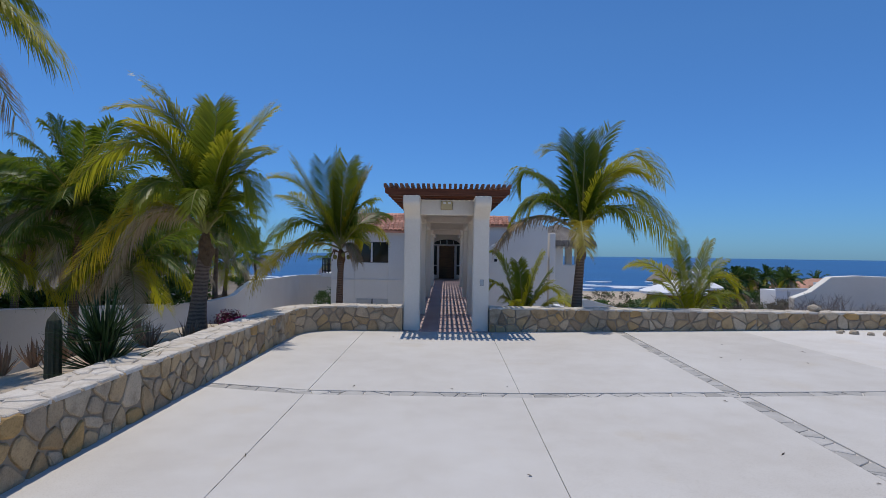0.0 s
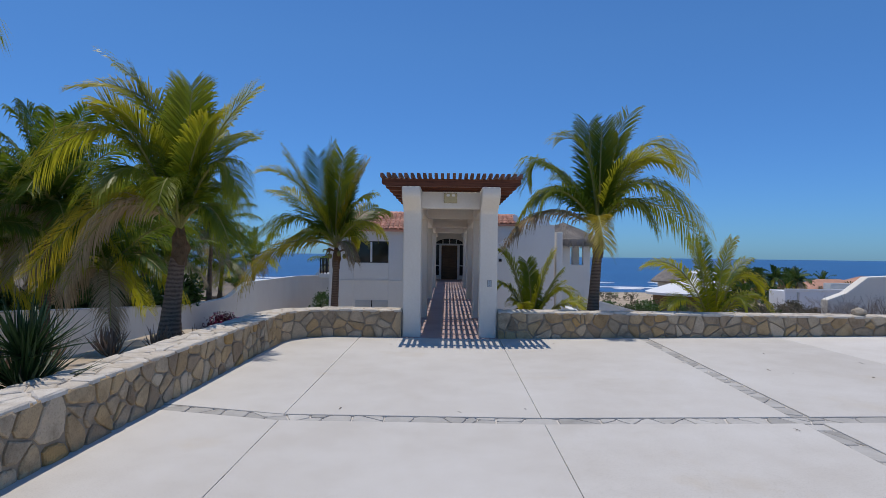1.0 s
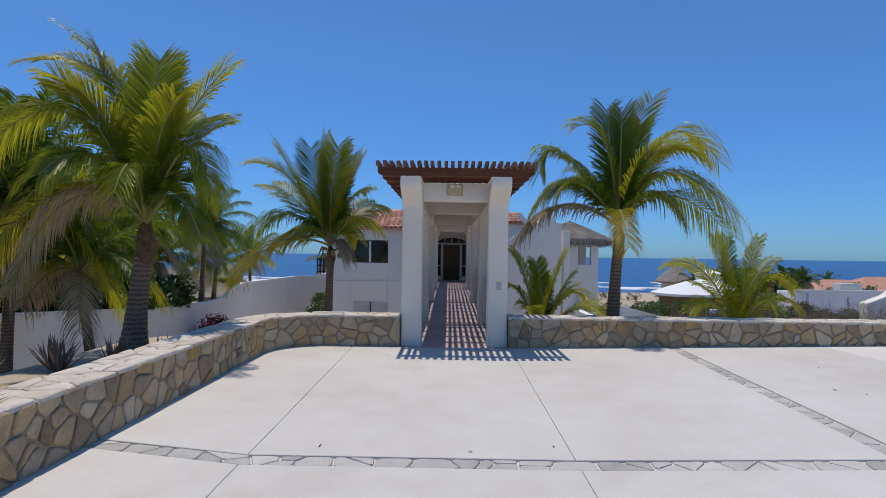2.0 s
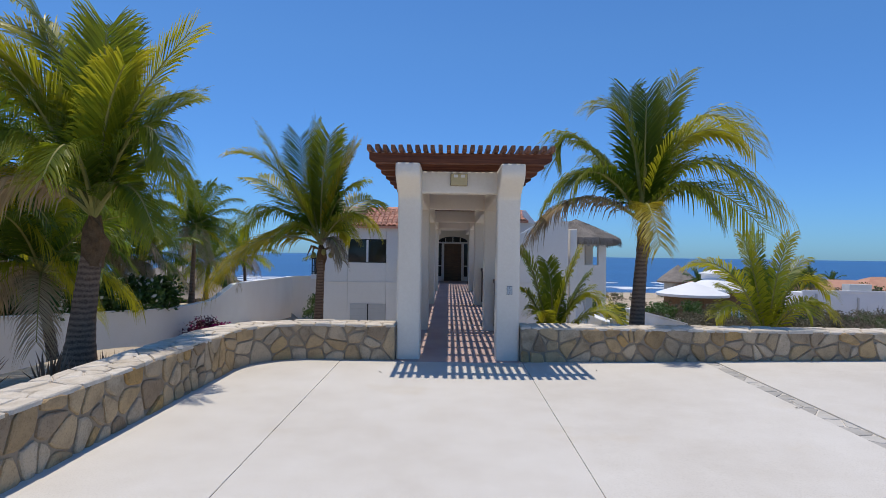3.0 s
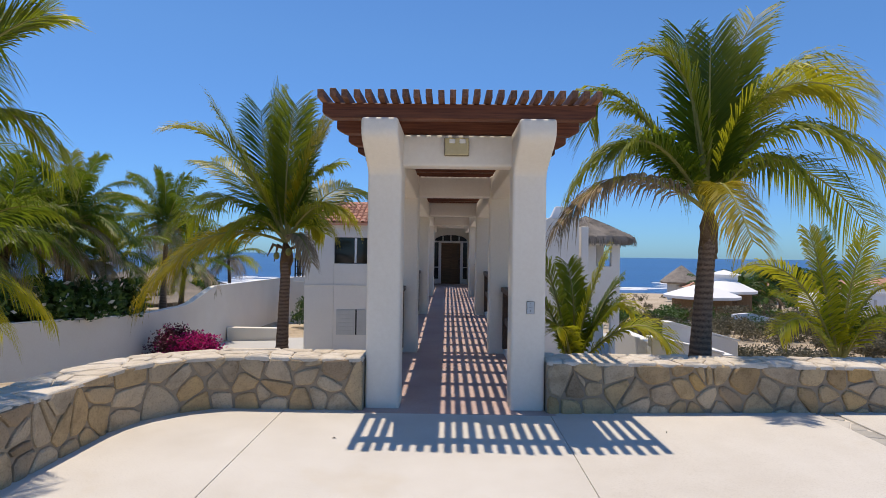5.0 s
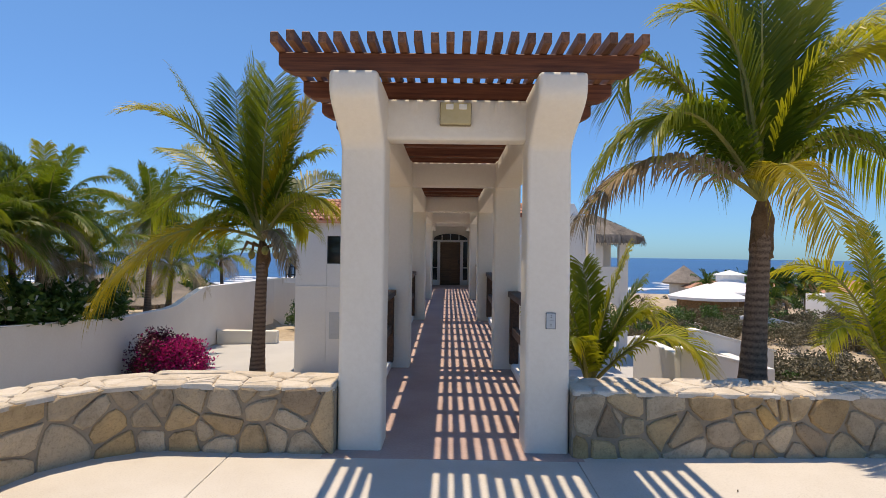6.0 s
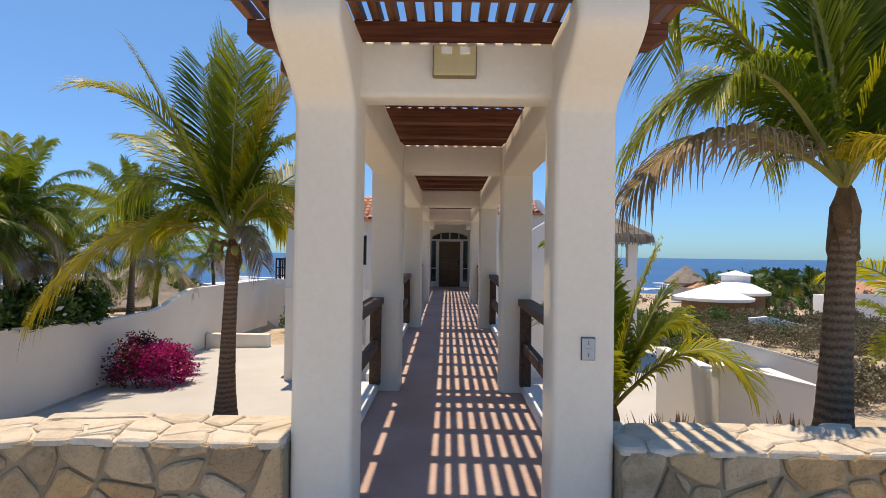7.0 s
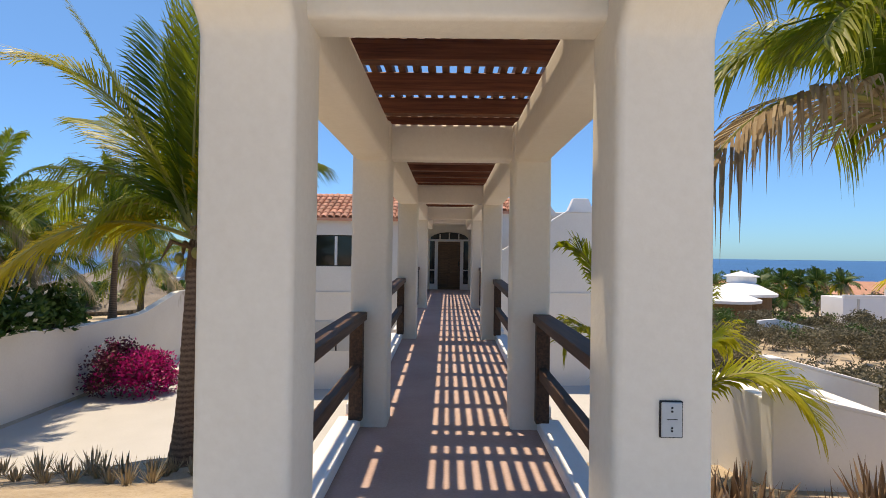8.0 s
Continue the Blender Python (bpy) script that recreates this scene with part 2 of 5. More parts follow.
BULB = mottled("lamp_reflector", (0.75, 0.74, 0.68), (0.82, 0.81, 0.77), 5, 30, 0.3, 0.05)
FLAG = mottled("grey_flagstone", (0.36, 0.34, 0.305), (0.53, 0.505, 0.46), 5, 50, 0.9, 0.4, 0.01, 0.2, 0.2)
STRIP_MORTAR = mottled("strip_mortar", (0.55, 0.51, 0.45), (0.66, 0.62, 0.56), 3, 60, 0.95, 0.4)
ROCK = mottled("beige_rock", (0.34, 0.27, 0.19), (0.52, 0.44, 0.34), 4, 30, 0.92, 0.7, 0.03)
PINK_ROOF = mottled("far_clay_roof", (0.42, 0.20, 0.13), (0.58, 0.33, 0.23), 0.8, 6, 0.9, 0.4, 0.05)
DEBRIS = mottled("dry_litter", (0.04, 0.03, 0.02), (0.12, 0.09, 0.06), 8, 40, 0.9, 0.2)
k = Nodes("dark_window_glass")
GLASS = k.set((0.012, 0.014, 0.016), 0.06, 0, 0.5)

# ---------------------------------------------------------------- mesh helpers


def link_mesh(name, mesh, material, parent=None, label="", smooth=False):
    ob = new(name, mesh)
    if material and not mesh.materials:
        mesh.materials.append(material)
    if smooth:
        mesh.polygons.foreach_set("use_smooth", [True] * len(mesh.polygons))
    if parent:
        ob.parent = parent
    if label:
        ob["label"] = label
    return ob


def raw(name, verts, faces, material, parent=None, label="", smooth=False):
    mesh = bpy.data.meshes.new(name)
    mesh.from_pydata([tuple(v) for v in verts], [], [tuple(f) for f in faces])
    mesh.update()
    return link_mesh(name, mesh, material, parent, label, smooth)


def part(name, bm, material, parent=None, label="", smooth=False):
    bmesh.ops.recalc_face_normals(bm, faces=bm.faces)
    mesh = bpy.data.meshes.new(name)
    bm.to_mesh(mesh)
    bm.free()
    return link_mesh(name, mesh, material, parent, label, smooth)


def box_bm(a, b, bevel=0.0, segments=2):
    bm = bmesh.new()
    a, b = Vector(a), Vector(b)
    bmesh.ops.create_cube(bm, size=1.0, matrix=Matrix.LocRotScale((a + b) / 2, None, b - a))
    if bevel:
        bmesh.ops.bevel(bm, geom=bm.edges[:], offset=bevel, segments=segments, profile=0.6, affect="EDGES")
    return bm


def box(name, a, b, material, parent=None, bevel=0.0, label="", segments=2):
    return part(name, box_bm(a, b, bevel, segments), material, parent, label, bevel > 0.02)


def thing(name, at, label, category, group="", kind=""):
    ob = new(name)
    ob.location = at
    ob.empty_display_size = 0.2
    return tagged(ob, label, category, group, kind)


def prism_bm(outline, axis, lo, hi, bevel=0.0, segments=2):
    """An outline in the two other axes, drawn out along axis from lo to hi."""
    bm = bmesh.new()
    def at(p, d):
        return {"x": (d, p[0], p[1]), "y": (p[0], d, p[1]), "z": (p[0], p[1], d)}[axis]
    va = [bm.verts.new(at(p, lo)) for p in outline]
    vb = [bm.verts.new(at(p, hi)) for p in outline]
    n = len(outline)
    bm.faces.new(va), bm.faces.new(vb[::-1])
    for i in range(n):
        bm.faces.new((va[i], vb[i], vb[(i + 1) % n], va[(i + 1) % n]))
    bmesh.ops.recalc_face_normals(bm, faces=bm.faces)
    if bevel:
        sharp = [e for e in bm.edges if e.calc_face_angle(0) > 0.5]
        bmesh.ops.bevel(bm, geom=sharp, offset=bevel, segments=segments, profile=0.6, affect="EDGES")
    return bm


def tube(points, radii, sides=10, cap=True):
    """Verts and faces of a tube along points."""
    pts = [Vector(p) for p in points]
    verts, faces = [], []
    for i, p in enumerate(pts):
        t = (pts[min(i + 1, len(pts) - 1)] - pts[max(i - 1, 0)]).normalized()
        s = t.cross(Vector((0, 1, 0.01))).normalized() if abs(t.y) < 0.95 else t.cross(Vector((1, 0, 0))).normalized()
        u = s.cross(t)
        for j in range(sides):
            a = 2 * math.pi * j / sides
            verts.append(p + (s * math.cos(a) + u * math.sin(a)) * radii[i])
    for i in range(len(pts) - 1):
        for j in range(sides):
            k1, k2 = i * sides + j, i * sides + (j + 1) % sides
            faces.append((k1, k2, k2 + sides, k1 + sides))
    if cap:
        faces.append(tuple(range(sides))[::-1])
        faces.append(tuple(range((len(pts) - 1) * sides, len(pts) * sides)))
    return verts, faces


def smoothstep(a, b, v):
    t = min(1.0, max(0.0, (v - a) / (b - a)))
    return t * t * (3 - 2 * t)


def cells(width, height, step, rng, jitter=0.42, relax=1, keep=None):
    """Irregular straight-sided cells that fill a width x height sheet, like fitted flagstones."""
    nx, ny = max(1, round(width / step[0])), max(1, round(height / step[1]))
    dx, dy = width / nx, height / ny
    seeds = []
    for j in range(ny):
        for i in range(nx):
            off = 0.5 * (j % 2) - 0.25
            seeds.append(((i + 0.5 + off + rng.uniform(-jitter, jitter)) * dx, (j + 0.5 + rng.uniform(-jitter, jitter) * 0.7) * dy))
    if keep:
        seeds = [s for s in seeds if keep(s)]
    seeds = [s for s in seeds if rng.random() > 0.14]
    seeds += [(rng.uniform(0, width), rng.uniform(0, height)) for _ in range(int(len(seeds) * 0.22))]
    out = []
    for i, (cx, cy) in enumerate(seeds):
        poly = [(0, 0), (width, 0), (width, height), (0, height)]
        near = sorted((abs(sx - cx) + abs(sy - cy), sx, sy) for j, (sx, sy) in enumerate(seeds) if j != i and abs(sx - cx) < 3.5 * dx)
        for _, sx, sy in near[:22]:
            mx, my, nxv, nyv = (cx + sx) / 2, (cy + sy) / 2, sx - cx, sy - cy
            new_poly = []
            for p, q in zip(poly, poly[1:] + poly[:1]):
                dp = (p[0] - mx) * nxv + (p[1] - my) * nyv
                dq = (q[0] - mx) * nxv + (q[1] - my) * nyv
                if dp <= 0:
                    new_poly.append(p)
                if dp * dq < 0:
                    f = dp / (dp - dq)
                    new_poly.append((p[0] + (q[0] - p[0]) * f, p[1] + (q[1] - p[1]) * f))
            poly = new_poly
            if len(poly) < 3:
                break
        if len(poly) >= 3:
            out.append(poly)
    return out


def stone_piece(name, poly, place, rng, material, parent, gap=0.011, proud=0.022, round_off=0.22):
    """One fitted stone from a cell; place(u, v, d) gives the spot d metres out from the wall's core."""
    n = len(poly)
    cx, cy = sum(p[0] for p in poly) / n, sum(p[1] for p in poly) / n
    ring = []
    for i in range(n):
        p, q = poly[i], poly[(i + 1) % n]
        for f in (round_off, 1 - round_off):
            ring.append((p[0] + (q[0] - p[0]) * f, p[1] + (q[1] - p[1]) * f))
    def inset(pt, g):
        dx, dy = pt[0] - cx, pt[1] - cy
        r = math.hypot(dx, dy) or 1
        f = max(0.2, (r - g) / r)
        return cx + dx * f, cy + dy * f
    g0 = gap * rng.uniform(0.6, 1.5)
    base = [inset(p, g0) for p in ring]
    edge = [inset(p, g0 + 0.004 + rng.uniform(0, 0.004)) for p in ring]
    top = [inset(p, g0 + 0.016 + rng.uniform(0, 0.012)) for p in ring]
    h = proud * rng.uniform(0.75, 1.25)
    verts = [place(*p, -0.01) for p in base] + [place(*p, h * rng.uniform(0.55, 0.75)) for p in edge] + [place(*p, h * rng.uniform(0.9, 1.1)) for p in top] + [place(cx, cy, h * 1.08)]
    m = len(ring)
    faces = []
    for i in range(m):
        j = (i + 1) % m
        faces += [(i, j, m + j, m + i), (m + i, m + j, 2 * m + j, 2 * m + i), (2 * m + i, 2 * m + j, 3 * m)]
    return raw(name, verts, faces, material, parent)

# ---------------------------------------------------------------- ground, sea
SEA_Z, COURT_Z = -12.0, -3.3
WALL_H = 0.49


def pad_z(x):
    return 0.022 * max(0.0, x - 1.0)


def land(x, y):
    """Height of the natural ground."""
    if y > 9.0:
        bed = -0.12 - 0.88 * smoothstep(10.4, 15.2, y)
        rim = 14.95 - 1.1 * smoothstep(3.4, 4.6, -x)
        drop = smoothstep(rim, rim + 0.6, y) if x < 6 else smoothstep(11.5, 24.0, y)
        z = bed + (COURT_Z - 0.15 - bed) * drop
        if y > 38:
            z += (SEA_Z - 2.5 - z) * min(1.0, (y - 38) / 215.0)
        z += 0.35 * noise.noise((x * 0.11, y * 0.11, 3.0)) * smoothstep(19, 40, y + max(0, x - 10))
        z += 0.05 * noise.noise((x * 0.9, y * 0.9, 1.0)) * (1 if y > 10.6 else 0)
    else:
        z = -0.16
    if x < -3.0:
        lower = 0.02 - 3.3 * smoothstep(5.0, 11.5, -x)
        z_left = lower + (min(z, lower) - lower) * smoothstep(10.0, 12.5, y)
        z = z + (z_left - z) * smoothstep(3.0, 3.4, -x)
        if x < -11.9:
            z += (-1.5 - z) * smoothstep(11.9, 12.2, -x) * (1 - smoothstep(50, 90, y))
    if x > 10.8 and y < 12:
        z += 0.25 * smoothstep(10.8, 12.5, x)
    return z


xs = np.concatenate([[-1500, -700, -350, -180, -100, -60, -40, -28, -20], np.arange(-16, 15, 0.4), [16, 18, 21, 25, 30, 36, 44, 54, 66, 80, 100, 130, 180, 260, 400, 800, 1500]])
ys = np.concatenate([[-400, -120, -40, -15, -5, 0, 3, 6, 8, 9.5], np.arange(10.2, 17, 0.25), [17.5, 18, 19], [20, 22, 24, 26, 28, 31, 35, 40, 46, 53, 61, 70, 82, 96, 112, 130, 150, 172, 196, 222, 250, 280]])
gv = [(x, y, land(x, y)) for y in ys for x in xs]
nx = len(xs)
gf = [(j * nx + i, j * nx + i + 1, (j + 1) * nx + i + 1, (j + 1) * nx + i) for j in range(len(ys) - 1) for i in range(nx - 1)]
tagged(raw("ground", gv, gf, SAND, smooth=True), "pale sandy ground sloping down to the sea", "ground", kind="structure")

tagged(raw("water", [(-4900, 60, SEA_Z), (4900, 60, SEA_Z), (4900, 4800, SEA_Z), (-4900, 4800, SEA_Z)], [(0, 1, 2, 3)], SEA), "deep blue open sea under a clear sky", "sea", kind="structure")

rng = random.Random(5)
foam_v, foam_f = [], []
for row in range(9):
    y0 = 205 + row * 9.5
    x = -260.0
    while x < 420:
        length, wide = rng.uniform(4, 18), rng.uniform(0.25, 1.4) * (1.2 - row * 0.06)
        if rng.random() < 0.45 - row * 0.03:
            n = 8
            b = len(foam_v)
            for i in range(n + 1):
                f = i / n
                yy = y0 + 5 * noise.noise((x * 0.02 + f * 0.7, row * 3.1, 0)) + 3 * math.sin((x + f * length) * 0.05)
                hw = wide * math.sin(math.pi * f) ** 0.6 * rng.uniform(0.6, 1.3) + 0.05
                foam_v += [(x + f * length, yy - hw, SEA_Z + 0.05), (x + f * length, yy, SEA_Z + 0.5), (x + f * length, yy + hw, SEA_Z + 0.05)]
            for i in range(n):
                k = b + 3 * i
                foam_f += [(k, k + 3, k + 4, k + 1), (k + 1, k + 4, k + 5, k + 2)]
        x += length * rng.uniform(0.6, 1.2)
tagged(raw("surf", foam_v, foam_f, FOAM), "white lines of breaking surf along the shore", "surf", kind="stuff")

# court below the bridge
court = box_bm((-11.75, 15.7, -0.3), (9.5, 34.0, 0.0))
for v in court.verts:
    v.co.z += COURT_Z + 0.03 * (v.co.x + 4) + 0.27
tagged(part("pavement", court, COURT), "sunlit pale concrete court below the bridge", "pavement", kind="structure")

# ---------------------------------------------------------------- driveway
drive = tagged(box("road", (-3.1, -9.0, -0.3), (0.9, 10.3, -0.02), STRIP_MORTAR), "pale concrete parking court with scored joints", "driveway", kind="structure")
sub = box_bm((0.9, -9.0, -0.3), (14.0, 10.3, -0.02))
for v in sub.verts:
    v.co.z += pad_z(v.co.x)
part("slab_bed", sub, STRIP_MORTAR, drive)


def strip_x(y):
    return 3.16 + (y - 3.13) * 0.046


def band_bend(x):
    """How far the cross band swings away from the straight beyond the first joint."""
    return 0.21 * max(0.0, -1.545 - x)


def panel(corners, material=None):
    """One concrete panel with slightly eased edges."""
    bm = bmesh.new()
    lo = [bm.verts.new((x, y, pad_z(x) - 0.15)) for x, y in corners]
    hi = [bm.verts.new((x, y, pad_z(x))) for x, y in corners]
    n = len(corners)
    bm.faces.new(hi)
    for i in range(n):
        bm.faces.new((lo[i], lo[(i + 1) % n], hi[(i + 1) % n], hi[i]))
    bmesh.ops.recalc_face_normals(bm, faces=bm.faces)
    rim = [e for e in bm.edges if all(v in hi for v in e.verts)]
    bmesh.ops.bevel(bm, geom=rim, offset=0.004, segments=1, affect="EDGES")
    part("concrete_panel", bm, material or CONCRETE, drive)


J = 0.0022
YA, YB = 5.17, 5.36
for y0, y1 in ((-9.0, -2.0), (-2.0 + 2 * J, YA), (YB, 10.3)):
    j1, j2 = (-1.535 - 0.0135 * (y0 - 4), -1.535 - 0.0135 * (y1 - 4)), (0.845 + 0.009 * (y0 - 4), 0.845 + 0.009 * (y1 - 4))
    s0, s1 = strip_x(y0), strip_x(y1)
    panel([(-3.1, y0 + band_bend(-3.1) * (y0 == YB)), (j1[0] - J, y0), (j1[1] - J, y1), (-3.1, y1 + band_bend(-3.1) * (y1 == YA))])
    panel([(j1[0] + J, y0), (j2[0] - J, y0), (j2[1] - J, y1), (j1[1] + J, y1)])
    panel([(j2[0] + J, y0), (s0 - 0.09, y0), (s1 - 0.09, y1), (j2[1] + J, y1)])
    panel([(s0 + 0.09, y0), (5.87, y0), (5.87, y1), (s1 + 0.09, y1)])
    # outermost panel in a slightly paler concrete
    panel([(5.87 + 2 * J, y0), (14.0, y0), (14.0, y1), (5.87 + 2 * J, y1)], CONCRETE_PALE)

# flagstone bands in the concrete
rng = random.Random(11)
for poly in cells(8.7, YB - YA, (0.36, 0.11), rng, 0.45):
    stone_piece("flagstone", poly, lambda u, v, d: (-2.85 + u, YA + v + band_bend(-2.85 + u), pad_z(-2.85 + u) - 0.012 + d * 0.5), rng, FLAG, drive, 0.007, 0.014, 0.16)
for y0, ln in ((0.6, YA - 0.6), (YB, 4.76)):
    for poly in cells(ln, 0.18, (0.34, 0.11), rng, 0.45):
        stone_piece("flagstone", poly, lambda u, v, d: (strip_x(y0 + u) - 0.09 + v, y0 + u, pad_z(3.2) - 0.012 + d * 0.5), rng, FLAG, drive, 0.007, 0.014, 0.16)

# ---------------------------------------------------------------- stone walls
RAD, THICK, AX, AY = 0.80, 0.46, -2.03, 9.25
LEN1, LEN2 = 10.6, RAD * math.pi / 2


def left_wall_at(s, out, z):
    """s runs along the face towards the driveway: the long run, the bend, the short run; out: metres behind that face."""
    if s < LEN1:
        return Vector((AX - RAD - out, AY - LEN1 + s, z))
    if s < LEN1 + LEN2:
        a = (s - LEN1) / RAD
        r = RAD + out
        return Vector((AX - r * math.cos(a), AY + r * math.sin(a), z))
    return Vector((AX + s - LEN1 - LEN2, AY + RAD + out, z))


def right_wall_at(s, out, z):
    return Vector((0.872 + s, 10.05 + out, z))


def stone_wall(name, at, length, label, rng, near):
    wall = thing(name, (0, 0, 0), label, "garden wall", kind="structure")
    n = int(length / 0.12)
    verts, faces = [], []
    for i in range(n + 1):
        s = length * i / n
        for out, z in ((0.012, -0.2), (0.012, WALL_H - 0.025), (THICK - 0.012, WALL_H - 0.025), (THICK - 0.012, -0.9)):
            verts.append(at(s, out, z))
    for i in range(n):
        for j in range(3):
            a = 4 * i + j
            faces.append((a, a + 4, a + 5, a + 1))
    faces += [(0, 1, 2, 3), (4 * n + 3, 4 * n + 2, 4 * n + 1, 4 * n)]
    raw("mortar_core", verts, faces, MORTAR, wall)
    for poly in cells(length, WALL_H + 0.03, (0.235, 0.172), rng, 0.55):
        stone_piece("stone", poly, lambda u, v, d: at(u, 0.012 - d, v - 0.035), rng, STONE, wall, 0.009, 0.022, 0.2)
    for poly in cells(length, THICK + 0.02, (0.27, 0.17), rng, 0.5):
        stone_piece("cap_stone", poly, lambda u, v, d: at(u, v - 0.01, WALL_H - 0.025 + d * 0.9), rng, CAP, wall, 0.003, 0.03, 0.1)
    verts, faces = [], []
    for i in range(n + 1):
        s = length * i / n
        verts += [at(s, 0.006, WALL_H - 0.03), at(s, 0.006, WALL_H - 0.016), at(s, THICK - 0.006, WALL_H - 0.016), at(s, THICK - 0.006, WALL_H - 0.03)]
    for i in range(n):
        for j in range(3):
            a = 4 * i + j
            faces.append((a, a + 4, a + 5, a + 1))
    raw("cap_bed", verts, faces, CAP_MORTAR, wall)
    return wall


stone_wall("stone_wall", left_wall_at, LEN1 + LEN2 + (2.03 - 0.872), "low garden wall of fitted beige sandstone, curved at its corner, pale flagstone top", random.Random(3), None)
stone_wall("stone_wall", right_wall_at, 9.6, "low garden wall of fitted beige sandstone with a pale flagstone top", random.Random(4), None)

# ---------------------------------------------------------------- bridge, columns, pergola


def deck_z(y):
    return 0.0 if y < 12.6 else 0.2 * smoothstep(11.0, 22.5, y) if y > 13.4 else 0.2 * smoothstep(11.0, 22.5, 13.4) * (y - 12.6) / 0.8


COL_Y = (10.13, 13.0, 17.2, 21.4)
END_Y = 26.2
CW, CI = 0.33, 0.535

bridge = thing("walkway", (0, 10.0, 0), "raised red-brown walkway with white kerbs leading to the front door", "walkway", kind="structure")
dv, df = [], []
dys = [9.98, 10.6, 11.4, 12.2, 12.6, 13.0, 13.4, 14.2, 15, 16, 17, 18, 19, 20, 21, 22, 23, 24.5, END_Y, 28.24]
for y in dys:
    for x, z in ((-0.95, -0.35), (-0.95, -0.006), (0.95, -0.006), (0.95, -0.35)):
        dv.append((x, y - 10.0, z + deck_z(y) + 0.008))
for i in range(len(dys) - 1):
    for j in range(4):
        a, b = 4 * i + j, 4 * i + (j + 1) % 4
        df.append((a, b, b + 4, a + 4))
df += [(3, 2, 1, 0), (4 * len(dys) - 4, 4 * len(dys) - 3, 4 * len(dys) - 2, 4 * len(dys) - 1)]
raw("deck", dv, df, FLOOR_RED, bridge)

portico = thing("portico", (0, 10.13, 0), "white plastered portico with rounded square columns and lintels", "portico", kind="structure")


def corbel_column(side):
    prof = [(10.13, -0.02), (10.13, 2.24)]
    for i in range(1, 10):
        f = i / 10
        prof.append((10.13 - 0.46 * f * f * (3 - 2 * f), 2.24 + 0.34 * f))
    prof += [(9.67, 2.60), (9.67, 2.70), (10.46, 2.70), (10.46, -0.02)]
    bm = prism_bm(prof, "x", side * CI, side * (CI + CW), 0.032, 3)
    for v in bm.verts:
        v.co += Vector((0.006 * noise.noise(v.co * 2.1), 0.006 * noise.noise(v.co * 2.3 + Vector((4, 0, 0))), 0))
        v.co.y -= 10.13
    part("column", bm, PLASTER, portico, "white column with a curved corbel top", True)


for side in (-1, 1):
    corbel_column(side)
    for y in COL_Y[1:]:
        box("column", (min(side * CI, side * (CI + CW)), y - 10.13, deck_z(y) - 0.3), (max(side * CI, side * (CI + CW)), y + CW - 10.13, 2.68), PLASTER, portico, 0.035, "", 3)
    x0, x1 = sorted((side * (CI + 0.015), side * (CI + CW - 0.025)))
    box("side_beam", (x0, 0.30, 2.33), (x1, END_Y - 10.13, 2.665), PLASTER, portico, 0.03, "", 3)
for y in COL_Y:
    box("lintel", (-CI - 0.05, y + 0.12 - 10.13, 2.36), (CI + 0.05, y + 0.32 - 10.13, 2.672), PLASTER, portico, 0.03, "", 3)

# kerbs and rails in each bay
for side in (-1, 1):
    for y0, y1 in zip(COL_Y, COL_Y[1:] + (END_Y,)):
        a, b = y0 + CW, y1
        x0, x1 = sorted((side * 0.76, side * 0.95))
        z0, z1 = deck_z(a), deck_z(b)
        bm = box_bm((x0, a - 10.0, 0.0), (x1, b - 10.0, 0.10), 0.018)
        for v in bm.verts:
            v.co.z += deck_z(v.co.y + 10.0)
        part("kerb", bm, WHITE, bridge, "white painted kerb")
        rail = thing("wooden_railing", (side * 0.79, a, z0), "dark brown wooden railing between white columns", "railing", "walkway railings")
        ln = b - a
        dz = z1 - z0
        w = 0.055
        for yy in (0.075, ln - 0.075):
            zz = dz * yy / ln
            box("post", (-w, yy - 0.05, 0.09 + zz), (w, yy + 0.05, 0.93 + zz), RAIL_WOOD, rail, 0.006)
        for nm, lo, hi, hw in (("top_rail", 0.93, 1.0, 0.075), ("middle_rail", 0.46, 0.56, 0.035)):
            bm = box_bm((-hw, 0.005, lo), (hw, ln - 0.005, hi), 0.008)
            for v in bm.verts:
                v.co.z += dz * v.co.y / ln
            part(nm, bm, RAIL_WOOD, rail)

pergola = thing("pergola", (0, 9.55, 2.70), "red-brown stained wooden pergola with open slats over the walkway", "pergola")


def beam_mesh():
    bm = prism_bm([(-1.225, 0.045), (-1.225, 0.135), (1.225, 0.135), (1.225, 0.045), (1.14, 0.0), (-1.14, 0.0)], "y", 0.0, 0.115, 0.006, 1)
    mesh = bpy.data.meshes.new("beam")
    bm.to_mesh(mesh)
    bm.free()
    return mesh


bmesh_shared = beam_mesh()
y = 9.74
while y < END_Y - 0.1:
    ob = link_mesh("beam", bmesh_shared, BEAM_WOOD, pergola)
    ob.location = (0, y - 9.55, 0.004)
    y += 0.625
slat_rng = random.Random(8)
half = bpy.data.meshes.new("slat")
bm = box_bm((-0.0265, 0, 0), (0.0265, 8.35, 0.075), 0.004, 1)
bm.to_mesh(half)
bm.free()
for i in range(24):
    x = -1.205 + 2.41 * i / 23
    for j in range(2):
        ob = link_mesh("slat", half, SLAT_WOOD, pergola)
        ob.location = (x + slat_rng.uniform(-0.006, 0.006), 0.02 + 8.36 * j + slat_rng.uniform(-0.02, 0.02) * (j == 0), 0.14 + slat_rng.uniform(0, 0.004))

